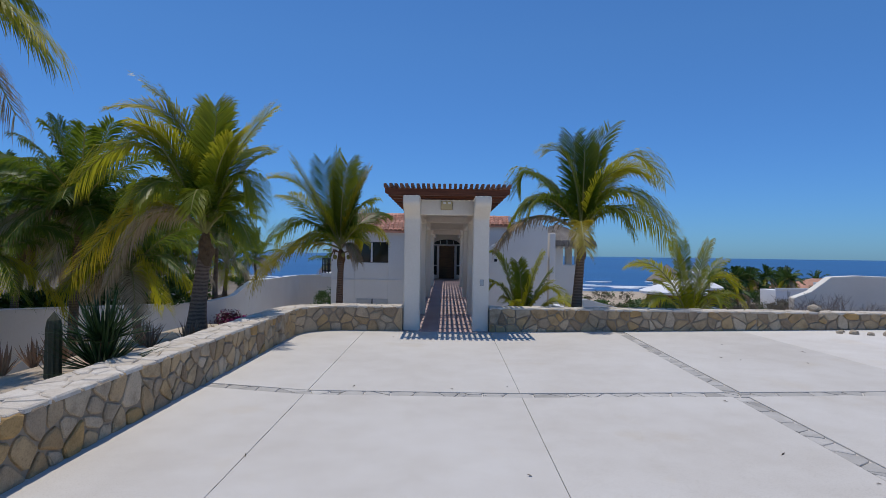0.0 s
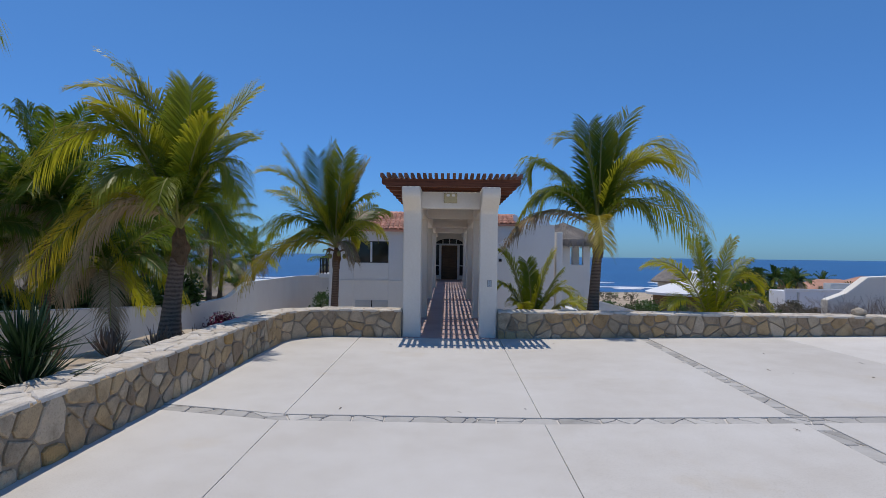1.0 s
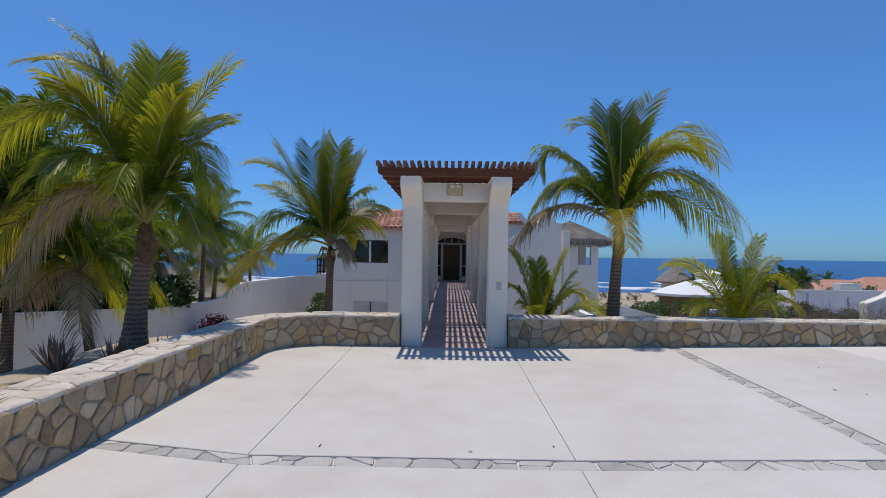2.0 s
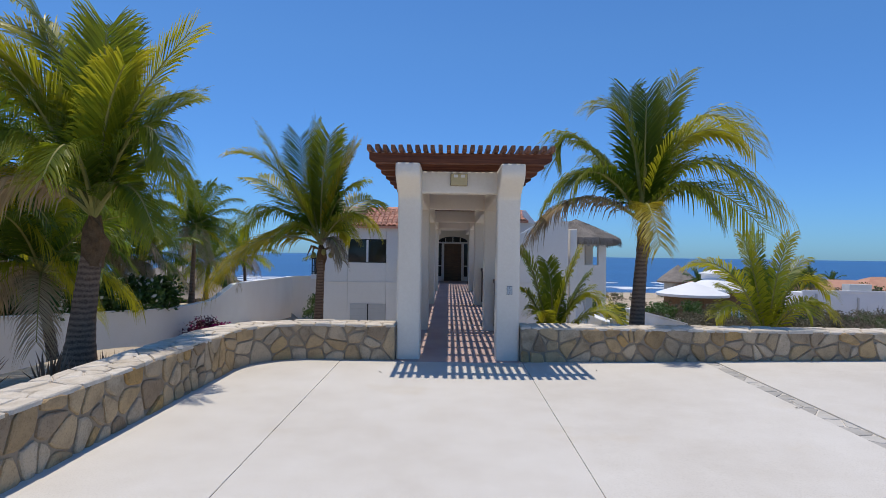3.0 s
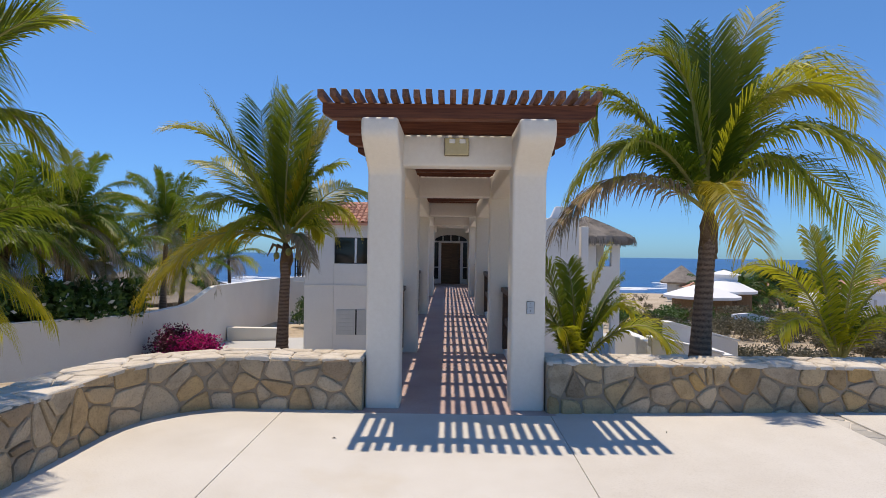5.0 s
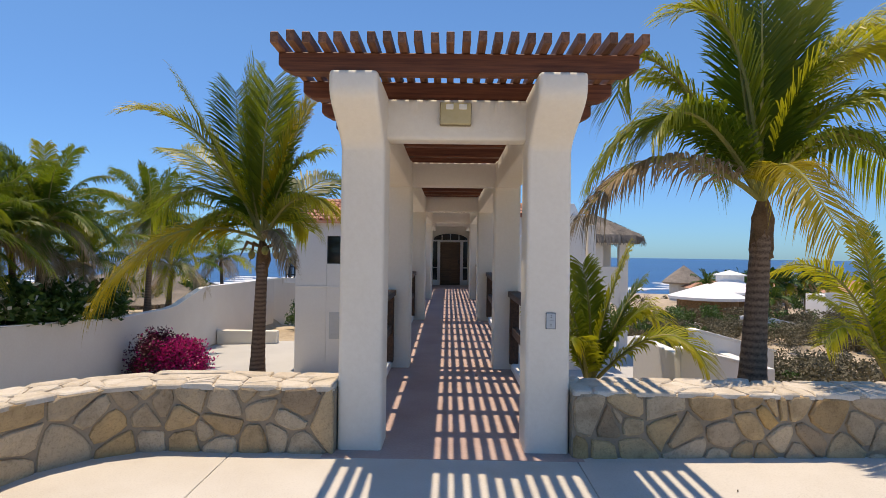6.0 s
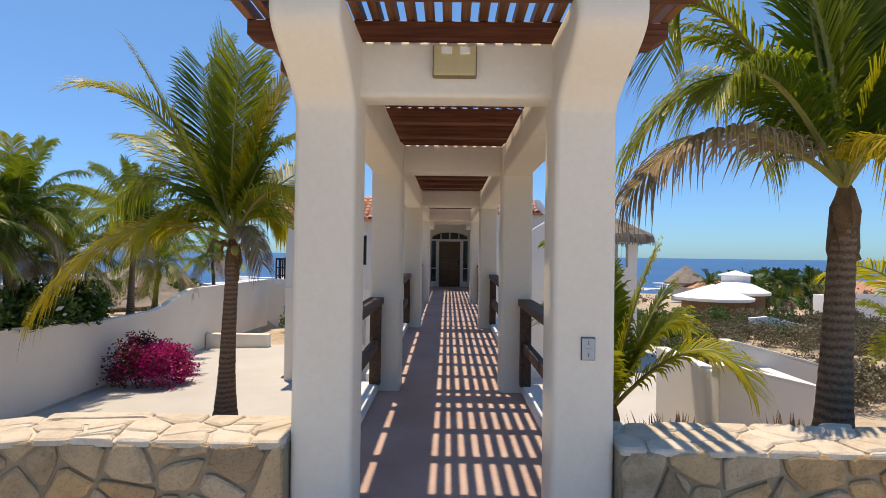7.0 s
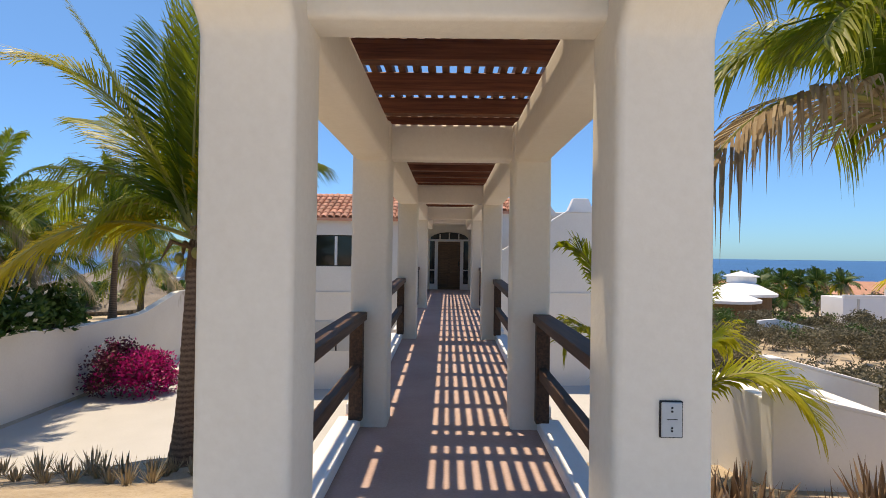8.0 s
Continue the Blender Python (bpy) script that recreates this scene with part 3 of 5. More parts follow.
# flood lamp on the first lintel
lamp = thing("wall_lamp", (-0.01, 10.25, 2.55), "twin flood lamp with yellowed glass on the white lintel", "lamp")
box("housing", (-0.122, -0.045, -0.09), (0.122, 0.0, 0.09), BRONZE, lamp, 0.012)
box("glass_front", (-0.116, -0.062, -0.084), (0.116, -0.04, 0.084), LENS_GLASS, lamp, 0.01, "yellowed glass cover")
for dx in (-0.045, 0.055):
    box("bulb", (dx - 0.03, -0.07, 0.028), (dx + 0.03, -0.055, 0.07), BULB, lamp, 0.008, "pale square reflector")

plate = thing("intercom_plate", (0.719, 10.13, 0.99), "small grey switch plate with a dark frame on the white column", "intercom")
box("surround", (-0.0375, -0.012, -0.0605), (0.0375, 0.01, 0.0605), BLACK, plate, 0.004)
box("face", (-0.034, -0.016, -0.057), (0.034, -0.008, 0.057), GREY_PLATE, plate, 0.004, "brushed grey face")
for dz in (-0.036, -0.026, 0.028, 0.040):
    box("screw", (-0.003, -0.019, dz - 0.003), (0.003, -0.015, dz + 0.003), BLACK, plate, 0.001)
box("cable_mark", (-0.018, -0.018, 0.001), (0.018, -0.0155, 0.003), BLACK, plate, 0.001)

# ---------------------------------------------------------------- house
FY = 26.2
house = thing("house", (0, FY, COURT_Z), "white plastered two-storey villa with clay roof tiles above the court", "house")


def hbox(name, a, b, material=None, bevel=0.03, label="", parent=None):
    off = Vector((0, FY, COURT_Z))
    return box(name, Vector(a) - off, Vector(b) - off, material or HOUSE_PLASTER, parent or house, bevel, label)


T = 0.3
WX0, WX1, WZ0, WZ1 = -4.62, -2.94, 1.05, 2.09
# left part of the front, built round the window and the shutters
hbox("wall", (-5.8, FY, -3.5), (WX0, FY + T, 2.66))
hbox("wall", (WX1, FY, -3.5), (-0.98, FY + T, 2.66))
hbox("wall", (WX0, FY, -3.5), (WX1, FY + T, WZ0), bevel=0)
hbox("wall", (WX0, FY, WZ1), (WX1, FY + T, 2.66), bevel=0)
hbox("belt_course", (-5.83, FY - 0.035, 0.16), (-0.98, FY, 0.21), bevel=0.008)
hbox("wall", (-5.8, FY + T, -3.5), (-5.5, 33.0, 2.66))
hbox("wall", (5.2, FY + T, -3.5), (5.5, 33.0, 2.66))
hbox("wall", (-5.5, 32.7, -3.5), (5.2, 33.0, 2.66))
# right part: stair parapet rising to the roof terrace
off = Vector((0, FY, COURT_Z))
bm = prism_bm([(1.0, -3.5), (5.05, -3.5), (5.05, 2.95), (3.9, 2.95), (1.0, 1.13)], "y", FY, FY + T, 0.02)
bmesh.ops.translate(bm, verts=bm.verts, vec=-off)
part("stair_parapet", bm, HOUSE_PLASTER, house)
bm = prism_bm([(1.0, 1.13), (3.9, 2.95), (5.05, 2.95), (5.05, 2.99), (3.89, 2.99), (0.99, 1.18)], "y", FY - 0.03, FY + T + 0.02)
bmesh.ops.translate(bm, verts=bm.verts, vec=-off)
part("coping", bm, WHITE, house, "bright white coping")
bm = prism_bm([(1.0, 0.95), (2.6, -0.05), (2.6, -0.10), (1.0, 0.90)], "y", FY - 0.05, FY)
bmesh.ops.translate(bm, verts=bm.verts, vec=-off)
part("stair_trim", bm, WHITE, house)
hbox("upper_wall", (1.0, FY + 1.3, -3.5), (5.2, FY + 1.5, 3.05))
hbox("belt_course", (1.0, FY - 0.03, 0.24), (5.07, FY, 0.28), bevel=0.006)
hbox("vent", (2.38, FY - 0.05, 1.18), (2.52, FY, 1.32), BLACK, 0.005)
# roof terrace gable
bm = prism_bm([(4.0, 2.9), (5.0, 2.9), (4.75, 3.48), (4.25, 3.48)], "y", FY + 0.6, FY + 1.0, 0.02)
bmesh.ops.translate(bm, verts=bm.verts, vec=-off)
part("chimney", bm, WHITE, house, "white plastered chimney block")
bm = prism_bm([(3.3, 3.0), (3.75, 2.9), (3.75, 3.05), (3.35, 3.55), (3.2, 3.55)], "y", FY + 1.25, FY + 1.6, 0.01)
bmesh.ops.translate(bm, verts=bm.verts, vec=-off)
part("roof_parapet", bm, WHITE, house)

# entrance recess
hbox("porch_wall", (-1.25, FY + T, -3.5), (-0.95, 28.17, 2.66), WHITE, bevel=0.0)
hbox("porch_wall", (0.98, FY + T, -3.5), (1.25, 28.17, 2.66), WHITE, bevel=0.0)
hbox("porch_wall", (-0.95, 28.24, -3.5), (0.98, 28.5, 2.66), bevel=0.0)
hbox("ceiling_slab", (-1.3, FY, 2.665), (1.3, 28.5, 2.80), WHITE, bevel=0.0)
hbox("wall", (-0.98, FY, 2.52), (1.0, FY + T, 2.66), bevel=0.0)
hbox("bridge_pier", (-0.9, FY - 0.6, -3.5), (0.9, FY + 0.28, -0.15), bevel=0.0)

# door, side lights and arched transom
DY = 28.2
door = thing("door", (0, DY, 0.2), "dark carved wooden front door in a white arched surround with side lights", "door", kind="structure")


def dbox(name, x0, x1, z0, z1, y0, y1, material, bevel=0.006, label="", parent=None):
    return box(name, (x0 * 0.95, y0, (z0 - 0.2) * 0.95), (x1 * 0.95, y1, (z1 - 0.2) * 0.95), material, parent or door, bevel, label)


leaf = dbox("door_leaf", -0.43, 0.43, 0.2, 2.05, -0.02, 0.03, DOOR_WOOD, 0.004, "dark stained carved wood")
for x0, x1 in ((-0.36, -0.04), (0.04, 0.36)):
    for z0, z1 in ((0.30, 0.78), (0.86, 1.34), (1.42, 1.96)):
        dbox("door_panel", x0, x1, z0, z1, -0.035, -0.015, DOOR_WOOD, 0.012, "", leaf)
dbox("door_handle", 0.36, 0.39, 1.1, 1.3, -0.07, -0.02, BLACK, 0.004, "dark metal handle", leaf)
for sx in (-1, 1):
    a, b = sorted((sx * 0.44, sx * 0.55))
    dbox("jamb", a, b, 0.2, 2.12, -0.06, 0.03, WHITE)
    a, b = sorted((sx * 0.56, sx * 0.74))
    dbox("side_light", a, b, 0.42, 2.08, -0.005, 0.005, GLASS, 0, "dark glass side light")
    dbox("glazing_bar", a, b, 0.93, 0.97, -0.03, 0.0, WHITE)
    dbox("apron", a, b, 0.2, 0.42, -0.04, 0.03, WHITE)
    a, b = sorted((sx * 0.745, sx * 0.95))
    dbox("outer_frame", a, b, 0.2, 2.2, -0.05, 0.03, PLASTER)
dbox("transom_bar", -0.95, 0.97, 2.08, 2.14, -0.06, 0.03, WHITE)
arch = [(-0.72, 2.15)] + [(0.74 * -math.cos(a), 2.15 + 0.27 * math.sin(a)) for a in np.linspace(0.15, math.pi - 0.15, 13)] + [(0.72, 2.15)]
bm = prism_bm([(x * 0.95, (z - 0.2) * 0.95) for x, z in arch], "y", -0.004, 0.02)
part("fanlight", bm, GLASS, door, "dark arched fanlight")
for x in (-0.36, 0.0, 0.37):
    dbox("fanlight_bar", x - 0.02, x + 0.02, 2.13, 2.41 - abs(x) * 0.15, -0.03, 0.0, WHITE)
outer = [(0.95, 2.15), (0.95, 2.66), (-0.95, 2.66), (-0.95, 2.15), (-0.74, 2.15)] + [(0.75 * -math.cos(a), 2.15 + 0.28 * math.sin(a)) for a in np.linspace(0.0, math.pi, 15)]
bm = prism_bm([(x, (z - 0.2) * 0.95 + (0.12 if z > 2.6 else 0)) for x, z in outer], "y", -0.05, 0.02)
part("arch_surround", bm, PLASTER, door)

win = thing("window", ((WX0 + WX1) / 2, FY + 0.06, WZ0), "dark sliding window in a white villa wall", "window", kind="structure")
ww, wh = WX1 - WX0, WZ1 - WZ0
for x0, x1 in ((-ww / 2, -0.02), (0.02, ww / 2)):
    box("pane", (x0 + 0.03, 0, 0.03), (x1 - 0.03, 0.012, wh - 0.03), GLASS, win, 0, "dark reflecting glass")
box("window_frame", (-ww / 2, -0.01, 0), (ww / 2, 0.04, 0.035), BLACK, win, 0.004)
box("window_frame", (-ww / 2, -0.01, wh - 0.035), (ww / 2, 0.04, wh), BLACK, win, 0.004)
for x in (-ww / 2, ww / 2 - 0.035):
    box("window_frame", (x, -0.011, 0.035), (x + 0.035, 0.041, wh - 0.035), BLACK, win, 0.004)
box("mullion", (-0.03, -0.02, 0.035), (0.03, 0.045, wh - 0.035), WHITE, win, 0.004, "pale metal mullion")

shut = thing("shuttered_window", (-3.72, FY, -1.76), "closed pale grey shutters low on the villa wall", "shutters")
for x0, x1 in ((-0.78, -0.03), (0.03, 0.78)):
    sp = box("shutter", (x0, -0.03, 0.0), (x1, -0.002, 1.0), SHUTTER, shut, 0.006)
    for i in range(6):
        box("shutter_slat", (x0 + 0.05, -0.042, 0.06 + i * 0.155), (x1 - 0.05, -0.03, 0.17 + i * 0.155), SHUTTER, sp, 0.003)
box("gap_strip", (-0.028, -0.012, 0.0), (0.028, -0.001, 1.0), BLACK, shut)

# barrel tile roofs
def barrel_tile():
    verts, faces = [], []
    n = 6
    for j, (s, up, r) in enumerate(((0.0, 0.025, 0.105), (0.42, 0.0, 0.085))):
        for i in range(n + 1):
            a = math.pi * i / n
            verts.append((-math.cos(a) * r, s, math.sin(a) * r * 0.75 + up))
        for i in range(n + 1):
            a = math.pi * i / n
            verts.append((-math.cos(a) * (r - 0.014), s, math.sin(a) * (r - 0.014) * 0.75 + up))
    m = n + 1
    for i in range(n):
        faces += [(i, i + 1, 2 * m + i + 1, 2 * m + i), (m + i + 1, m + i, 3 * m + i, 3 * m + i + 1), (i + 1, i, m + i, m + i + 1)]
    mesh = bpy.data.meshes.new("roof_tile")
    mesh.from_pydata(verts, [], faces)
    mesh.materials.append(TILE)
    return mesh


TILE_MESH = barrel_tile()


def tile_roof(x0, x1, y, z, rise, rows, cut=None):
    """Rows of barrel tiles on a slope that climbs away from the eave."""
    ang = math.atan2(rise, 1.0)
    run = rows * 0.36
    bm = box_bm((x0, -0.12, -0.10), (x1, run + 0.1, 0.0))
    bmesh.ops.rotate(bm, verts=bm.verts, cent=(0, 0, 0), matrix=Matrix.Rotation(ang, 3, "X"))
    bmesh.ops.translate(bm, verts=bm.verts, vec=Vector((0, y, z)) - off)
    roof = part("roof", bm, TILE, house, "clay barrel tiles on a low slope")
    rt = random.Random(int(x0 * 10))
    cols = int((x1 - x0) / 0.225)
    for r in range(rows):
        for c in range(cols):
            x = x0 + 0.12 + c * 0.225
            if cut and not cut(x, r / rows):
                continue
            ob = link_mesh("roof_tile", TILE_MESH, TILE, roof)
            d = r * 0.36 - 0.14
            ob.matrix_basis = Matrix.Translation(Vector((x + rt.uniform(-0.008, 0.008), y, z)) - off + Vector((0, d * math.cos(ang), d * math.sin(ang) + 0.004))) @ Matrix.Rotation(ang + rt.uniform(-0.02, 0.02), 4, "X") @ Matrix.Rotation(rt.uniform(-0.03, 0.03), 4, "Z")
    return roof


tile_roof(-6.3, -0.95, FY - 0.1, 2.70, 0.42, 7)
tile_roof(0.9, 3.45, FY + 1.2, 3.10, 0.40, 4)

# balcony at the corner of the house
balc = thing("balcony", (-5.95, 28.2, 0.35), "small white balcony with a black metal railing on the villa corner", "balcony")
box("slab", (-0.6, -0.9, -0.1), (0.13, 0.9, 0.1), WHITE, balc, 0.02)
for nm, z in (("rail", 0.82), ("rail", 0.5), ("rail", 0.2)):
    box(nm, (-0.57, -0.86, z), (0.13, -0.82, z + 0.05), BLACK, balc, 0.005)
for i in range(5):
    x = -0.57 + i * 0.16
    box("baluster", (x, -0.865, 0.1), (x + 0.05, -0.815, 0.87), BLACK, balc, 0.004)
for i in range(4):
    y = -0.5 + i * 0.42
    box("baluster", (-0.57, y, 0.1), (-0.52, y + 0.04, 0.87), BLACK, balc, 0.004)
box("side_rail", (-0.575, -0.815, 0.82), (-0.515, 0.86, 0.88), BLACK, balc, 0.005)

# thatched terrace pavilion beside the house
pav = thing("thatched_pavilion", (5.95, 28.2, COURT_Z), "white arched terrace pavilion under a shaggy thatched roof", "pavilion")
def pbox(name, a, b, bevel=0.02, material=None):
    o2 = Vector((6.4, 28.2, COURT_Z))
    return box(name, Vector(a) - o2, Vector(b) - o2, material or HOUSE_PLASTER, pav, bevel)
PX0, PX1 = 5.1, 7.75
pbox("wall", (PX0, 28.2, -3.5), (6.72, 28.5, 1.95))
pbox("pillar", (7.38, 28.2, -3.5), (PX1, 28.5, 2.4))
pbox("pillar", (6.35, 28.2, 1.95), (6.72, 28.5, 2.6))
pbox("pillar", (PX0, 28.2, 1.95), (5.45, 28.5, 2.6))
pbox("parapet", (6.70, 28.2, -0.15), (7.40, 28.5, 1.05))
pbox("lintel", (6.70, 28.2, 1.98), (7.40, 28.5, 2.2))
pbox("pillar", (7.38, 30.6, -3.5), (PX1, 30.95, 2.4))
pbox("floor_slab", (PX0, 28.5, 0.0), (PX1, 31.5, 0.25))
ring = [(6.68, -0.14), (6.68, -0.85)] + [(7.05 - 0.34 * math.cos(a), -0.85 + 0.42 * math.sin(a)) for a in np.linspace(0, math.pi, 11)] + [(7.42, -0.85), (7.42, -0.14)]
bm = prism_bm(ring, "y", 28.2, 28.5)
bmesh.ops.translate(bm, verts=bm.verts, vec=-Vector((6.4, 28.2, COURT_Z)))
part("arch", bm, HOUSE_PLASTER, pav)


def thatch_cone(name, parent, centre, radius, height, rng, rim=0.35, tufts=900, squash=1.0):
    """A cone of layered thatch with ragged straws along its skin and rim."""
    verts, faces = [], []
    rings, sides = 9, 48
    for i in range(rings + 1):
        f = i / rings
        r = radius * f
        z = height * (1 - f) ** 0.92
        for j in range(sides):
            a = 2 * math.pi * j / sides
            rr = r * (1 + 0.035 * noise.noise((math.cos(a) * 3, math.sin(a) * 3, f * 5)))
            verts.append(Vector((rr * math.cos(a), rr * math.sin(a) * squash, z + 0.05 * noise.noise((a * 4, f * 6, 1)))))
    for j in range(sides):
        a = 2 * math.pi * j / sides
        rr = radius * 0.93
        verts.append(Vector((rr * math.cos(a), rr * math.sin(a) * squash, -rim * 0.8)))
    for i in range(rings + 1):
        for j in range(sides):
            a, b = i * sides + j, i * sides + (j + 1) % sides
            faces.append((a, b, b + sides, a + sides))
    for t in range(tufts):
        a = rng.uniform(0, 2 * math.pi)
        f = 1.0 if t < tufts * 0.55 else rng.uniform(0.15, 1.0)
        r = radius * f
        p = Vector((r * math.cos(a), r * math.sin(a) * squash, height * (1 - f) ** 0.92 + 0.03))
        out = Vector((math.cos(a), math.sin(a) * squash, -height / radius)).normalized()
        if f == 1.0:
            out = Vector((math.cos(a) * 0.25, math.sin(a) * 0.25, -1)).normalized()
        ln = rim * rng.uniform(0.5, 1.3) if f == 1.0 else rng.uniform(0.15, 0.4)
        s = Vector((-math.sin(a), math.cos(a), 0)) * rng.uniform(0.012, 0.05)
        b = len(verts)
        q = p + out * ln + Vector((rng.uniform(-0.05, 0.05), rng.uniform(-0.05, 0.05), 0.02))
        verts += [p - s, p + s, q + s * 0.3, q - s * 0.3]
        faces.append((b, b + 1, b + 2, b + 3))
    moved = [v + Vector(centre) for v in verts]
    return raw(name, moved, faces, THATCH, parent, "shaggy grey-brown thatch")


thatch_cone("thatch_roof", pav, (0.25, 1.6, 2.32 - COURT_Z), 2.15, 1.0, random.Random(21), 0.38, 1500)

# boundary walls
bw = [(-2.0, 0.1), (13.6, -0.12), (18.5, -0.5), (22.0, -0.76), (25.3, -1.0), (28.6, -1.0), (29.3, -0.93), (30.6, -0.6), (31.8, -0.31), (42.2, -0.38)]
bm = prism_bm([(-2.0, -4.2)] + bw + [(42.2, -4.2)], "x", -12.05, -11.8, 0.03)
tagged(part("wall_west", bm, BOUNDARY), "long white plastered boundary wall with a stepped sloping top", "wall", kind="structure")
cop = [(y, z + 0.005) for y, z in bw] + [(y, z + 0.035) for y, z in bw[::-1]]
tagged(part("wall_coping", prism_bm(cop, "x", -12.07, -11.78), WHITE), "bright white coping along the boundary wall", "coping", kind="structure")
verts, faces = [], []
wr = []
for i in range(13):
    a = math.pi / 2 * i / 12
    wr.append((-12.05 + 2.2 * (1 - math.cos(a)), 42.2 + 2.2 * math.sin(a)))
wr.append((-7.2, 44.4))
for x, y in wr:
    verts += [(x, y, -4.2), (x, y, -0.38), (x - 0.12, y + 0.22, -0.38), (x - 0.12, y + 0.22, -4.2)]
for i in range(len(wr) - 1):
    for j in range(3):
        a = 4 * i + j
        faces.append((a, a + 4, a + 5, a + 1))
tagged(raw("wall_far", verts, faces, BOUNDARY), "rounded end of the white boundary wall", "wall", kind="structure")
tagged(box("planter_wall", (-11.75, 33.2, -3.6), (-8.7, 33.6, -2.55), PLASTER, None, 0.04), "low white planter wall at the end of the court", "planter", kind="structure")
tagged(box("step", (-11.7, 32.7, -3.6), (-5.9, 33.15, -3.27), STRIP_MORTAR, None, 0.02), "long low step at the end of the court", "step", kind="structure")

# stair walls by the bed
for y0, x0, x1, z0, z1 in ((13.85, 3.29, 4.45, 0.14, -0.09), (15.15, 4.05, 5.4, 0.24, -0.08)):
    bm = prism_bm([(x0, -2.2), (x0, z0), (x0 + 0.12, z0), (x1, z1), (x1, -2.2)], "y", y0, y0 + 0.2, 0.015)
    wall = tagged(part("wall_stair", bm, WHITE), "bright white stair wall with a sloping top beside the bed", "wall", kind="structure")
    bm = prism_bm([(x0 - 0.02, z0), (x0 - 0.02, z0 + 0.03), (x0 + 0.12, z0 + 0.03), (x1 + 0.02, z1 + 0.03), (x1 + 0.02, z1), (x0 + 0.12, z0)], "y", y0 - 0.02, y0 + 0.22)
    part("coping", bm, WHITE, wall)
tagged(box("wall_stair", (3.31, 14.06, -2.2), (3.49, 15.9, 0.05), WHITE, None, 0.02), "white return of the stair wall", "wall", kind="structure")
tagged(box("wall_stair", (4.46, 13.86, -2.2), (4.64, 15.14, -0.1), WHITE, None, 0.02), "short white end of the stair wall", "wall", kind="structure")
bm = prism_bm([(9.0, -1.2), (9.0, 0.55), (9.45, 0.72), (9.95, 1.10), (10.65, 1.14), (16.5, 1.0), (16.5, -1.2)], "y", 13.2, 13.45, 0.03)
tagged(part("wall_east", bm, PLASTER), "white plastered garden wall with a sloping shoulder", "wall", kind="structure")

# ---------------------------------------------------------------- palms


def frond_arrays(tip, lift, leaf, droop, rng, count=92):
    """Verts and faces of one feather leaf from the origin to tip; lift: how far its stalk's middle is raised, or the spot its middle passes."""
    tip = np.array(tip, float)
    mid = 2 * np.array(lift) - tip * 0.5 if isinstance(lift, tuple) else tip * 0.5 + np.array((0, 0, lift))
    def bez(s):
        s = s[:, None]
        return 2 * s * (1 - s) * mid + s * s * tip
    def tan(s):
        s = s[:, None]
        t = 2 * (1 - 2 * s) * mid + 2 * s * tip
        return t / np.linalg.norm(t, axis=1, keepdims=True)
    s = np.linspace(0.13, 1.0, count)
    verts, faces, ripe = [], [], []
    flat = np.array((tip[0], tip[1], 0.0))
    if np.linalg.norm(flat) < 0.15:
        flat = np.array((rng.uniform(-1, 1), rng.uniform(-1, 1), 0))
    side0 = np.cross(flat / np.linalg.norm(flat), (0, 0, 1.0))
    twist = rng.uniform(-0.5, 0.5)
    r = np.random.RandomState(rng.randrange(10 ** 6))
    for sg in (-1, 1):
        ss = np.clip(s + r.uniform(-0.008, 0.008, count), 0.1, 1)
        p, t = bez(ss), tan(ss)
        side = np.tile(side0, (count, 1))
        up = np.cross(side, t)
        up /= np.linalg.norm(up, axis=1, keepdims=True)
        cs, sn = math.cos(twist), math.sin(twist)
        side, up = side * cs + up * sn, up * cs - side * sn
        fwd = (0.58 + 0.80 * ss)[:, None]
        lifted = (0.26 - 0.2 * ss)[:, None] + r.uniform(-0.09, 0.09, (count, 1))
        fwd = fwd + r.uniform(-0.10, 0.10, (count, 1))
        d = sg * side + t * fwd + up * lifted
        d /= np.linalg.norm(d, axis=1, keepdims=True)
        ln = leaf * (0.42 + 0.58 * np.sin(np.pi * (0.08 + 0.72 * ss)) ** 0.8) * r.uniform(0.8, 1.12, count)
        ln = (ln * np.where(ss > 0.95, 0.8, 1.0))[:, None]
        w = t * (0.0140 * max(1.0, 104 / count) * np.where(ss < 0.9, 1.0, 0.7))[:, None]
        sag = np.array((0, 0, -1.0)) * ln * droop * r.uniform(0.4, 1.6, (count, 1))
        m1, m2 = p + d * ln * 0.42 + sag * 0.06, p + d * ln * 0.78 + sag * 0.38
        e = p + d * ln * 0.98 + sag
        b = len(verts)
        block = np.stack([p - w * 0.5, p + w * 0.5, m1 + w, m1 - w, m2 + w * 0.75, m2 - w * 0.75, e], 1).reshape(-1, 3)
        verts.extend(block.tolist())
        along = np.array((0, 0, 0.42, 0.42, 0.78, 0.78, 1.0))
        ripe.extend((0.5 * ss[:, None] + 0.5 * along[None, :]).reshape(-1).tolist())
        for i in range(count):
            k = b + 7 * i
            faces += [(k, k + 1, k + 2, k + 3), (k + 3, k + 2, k + 4, k + 5), (k + 5, k + 4, k + 6)]
    st = np.linspace(0, 1, 12)
    pts = bez(st)
    rv, rf = tube(pts.tolist(), [0.028 * (1 - 0.85 * f) + 0.002 for f in st], 5, False)
    return verts, faces, [tuple(v) for v in rv], rf, ripe


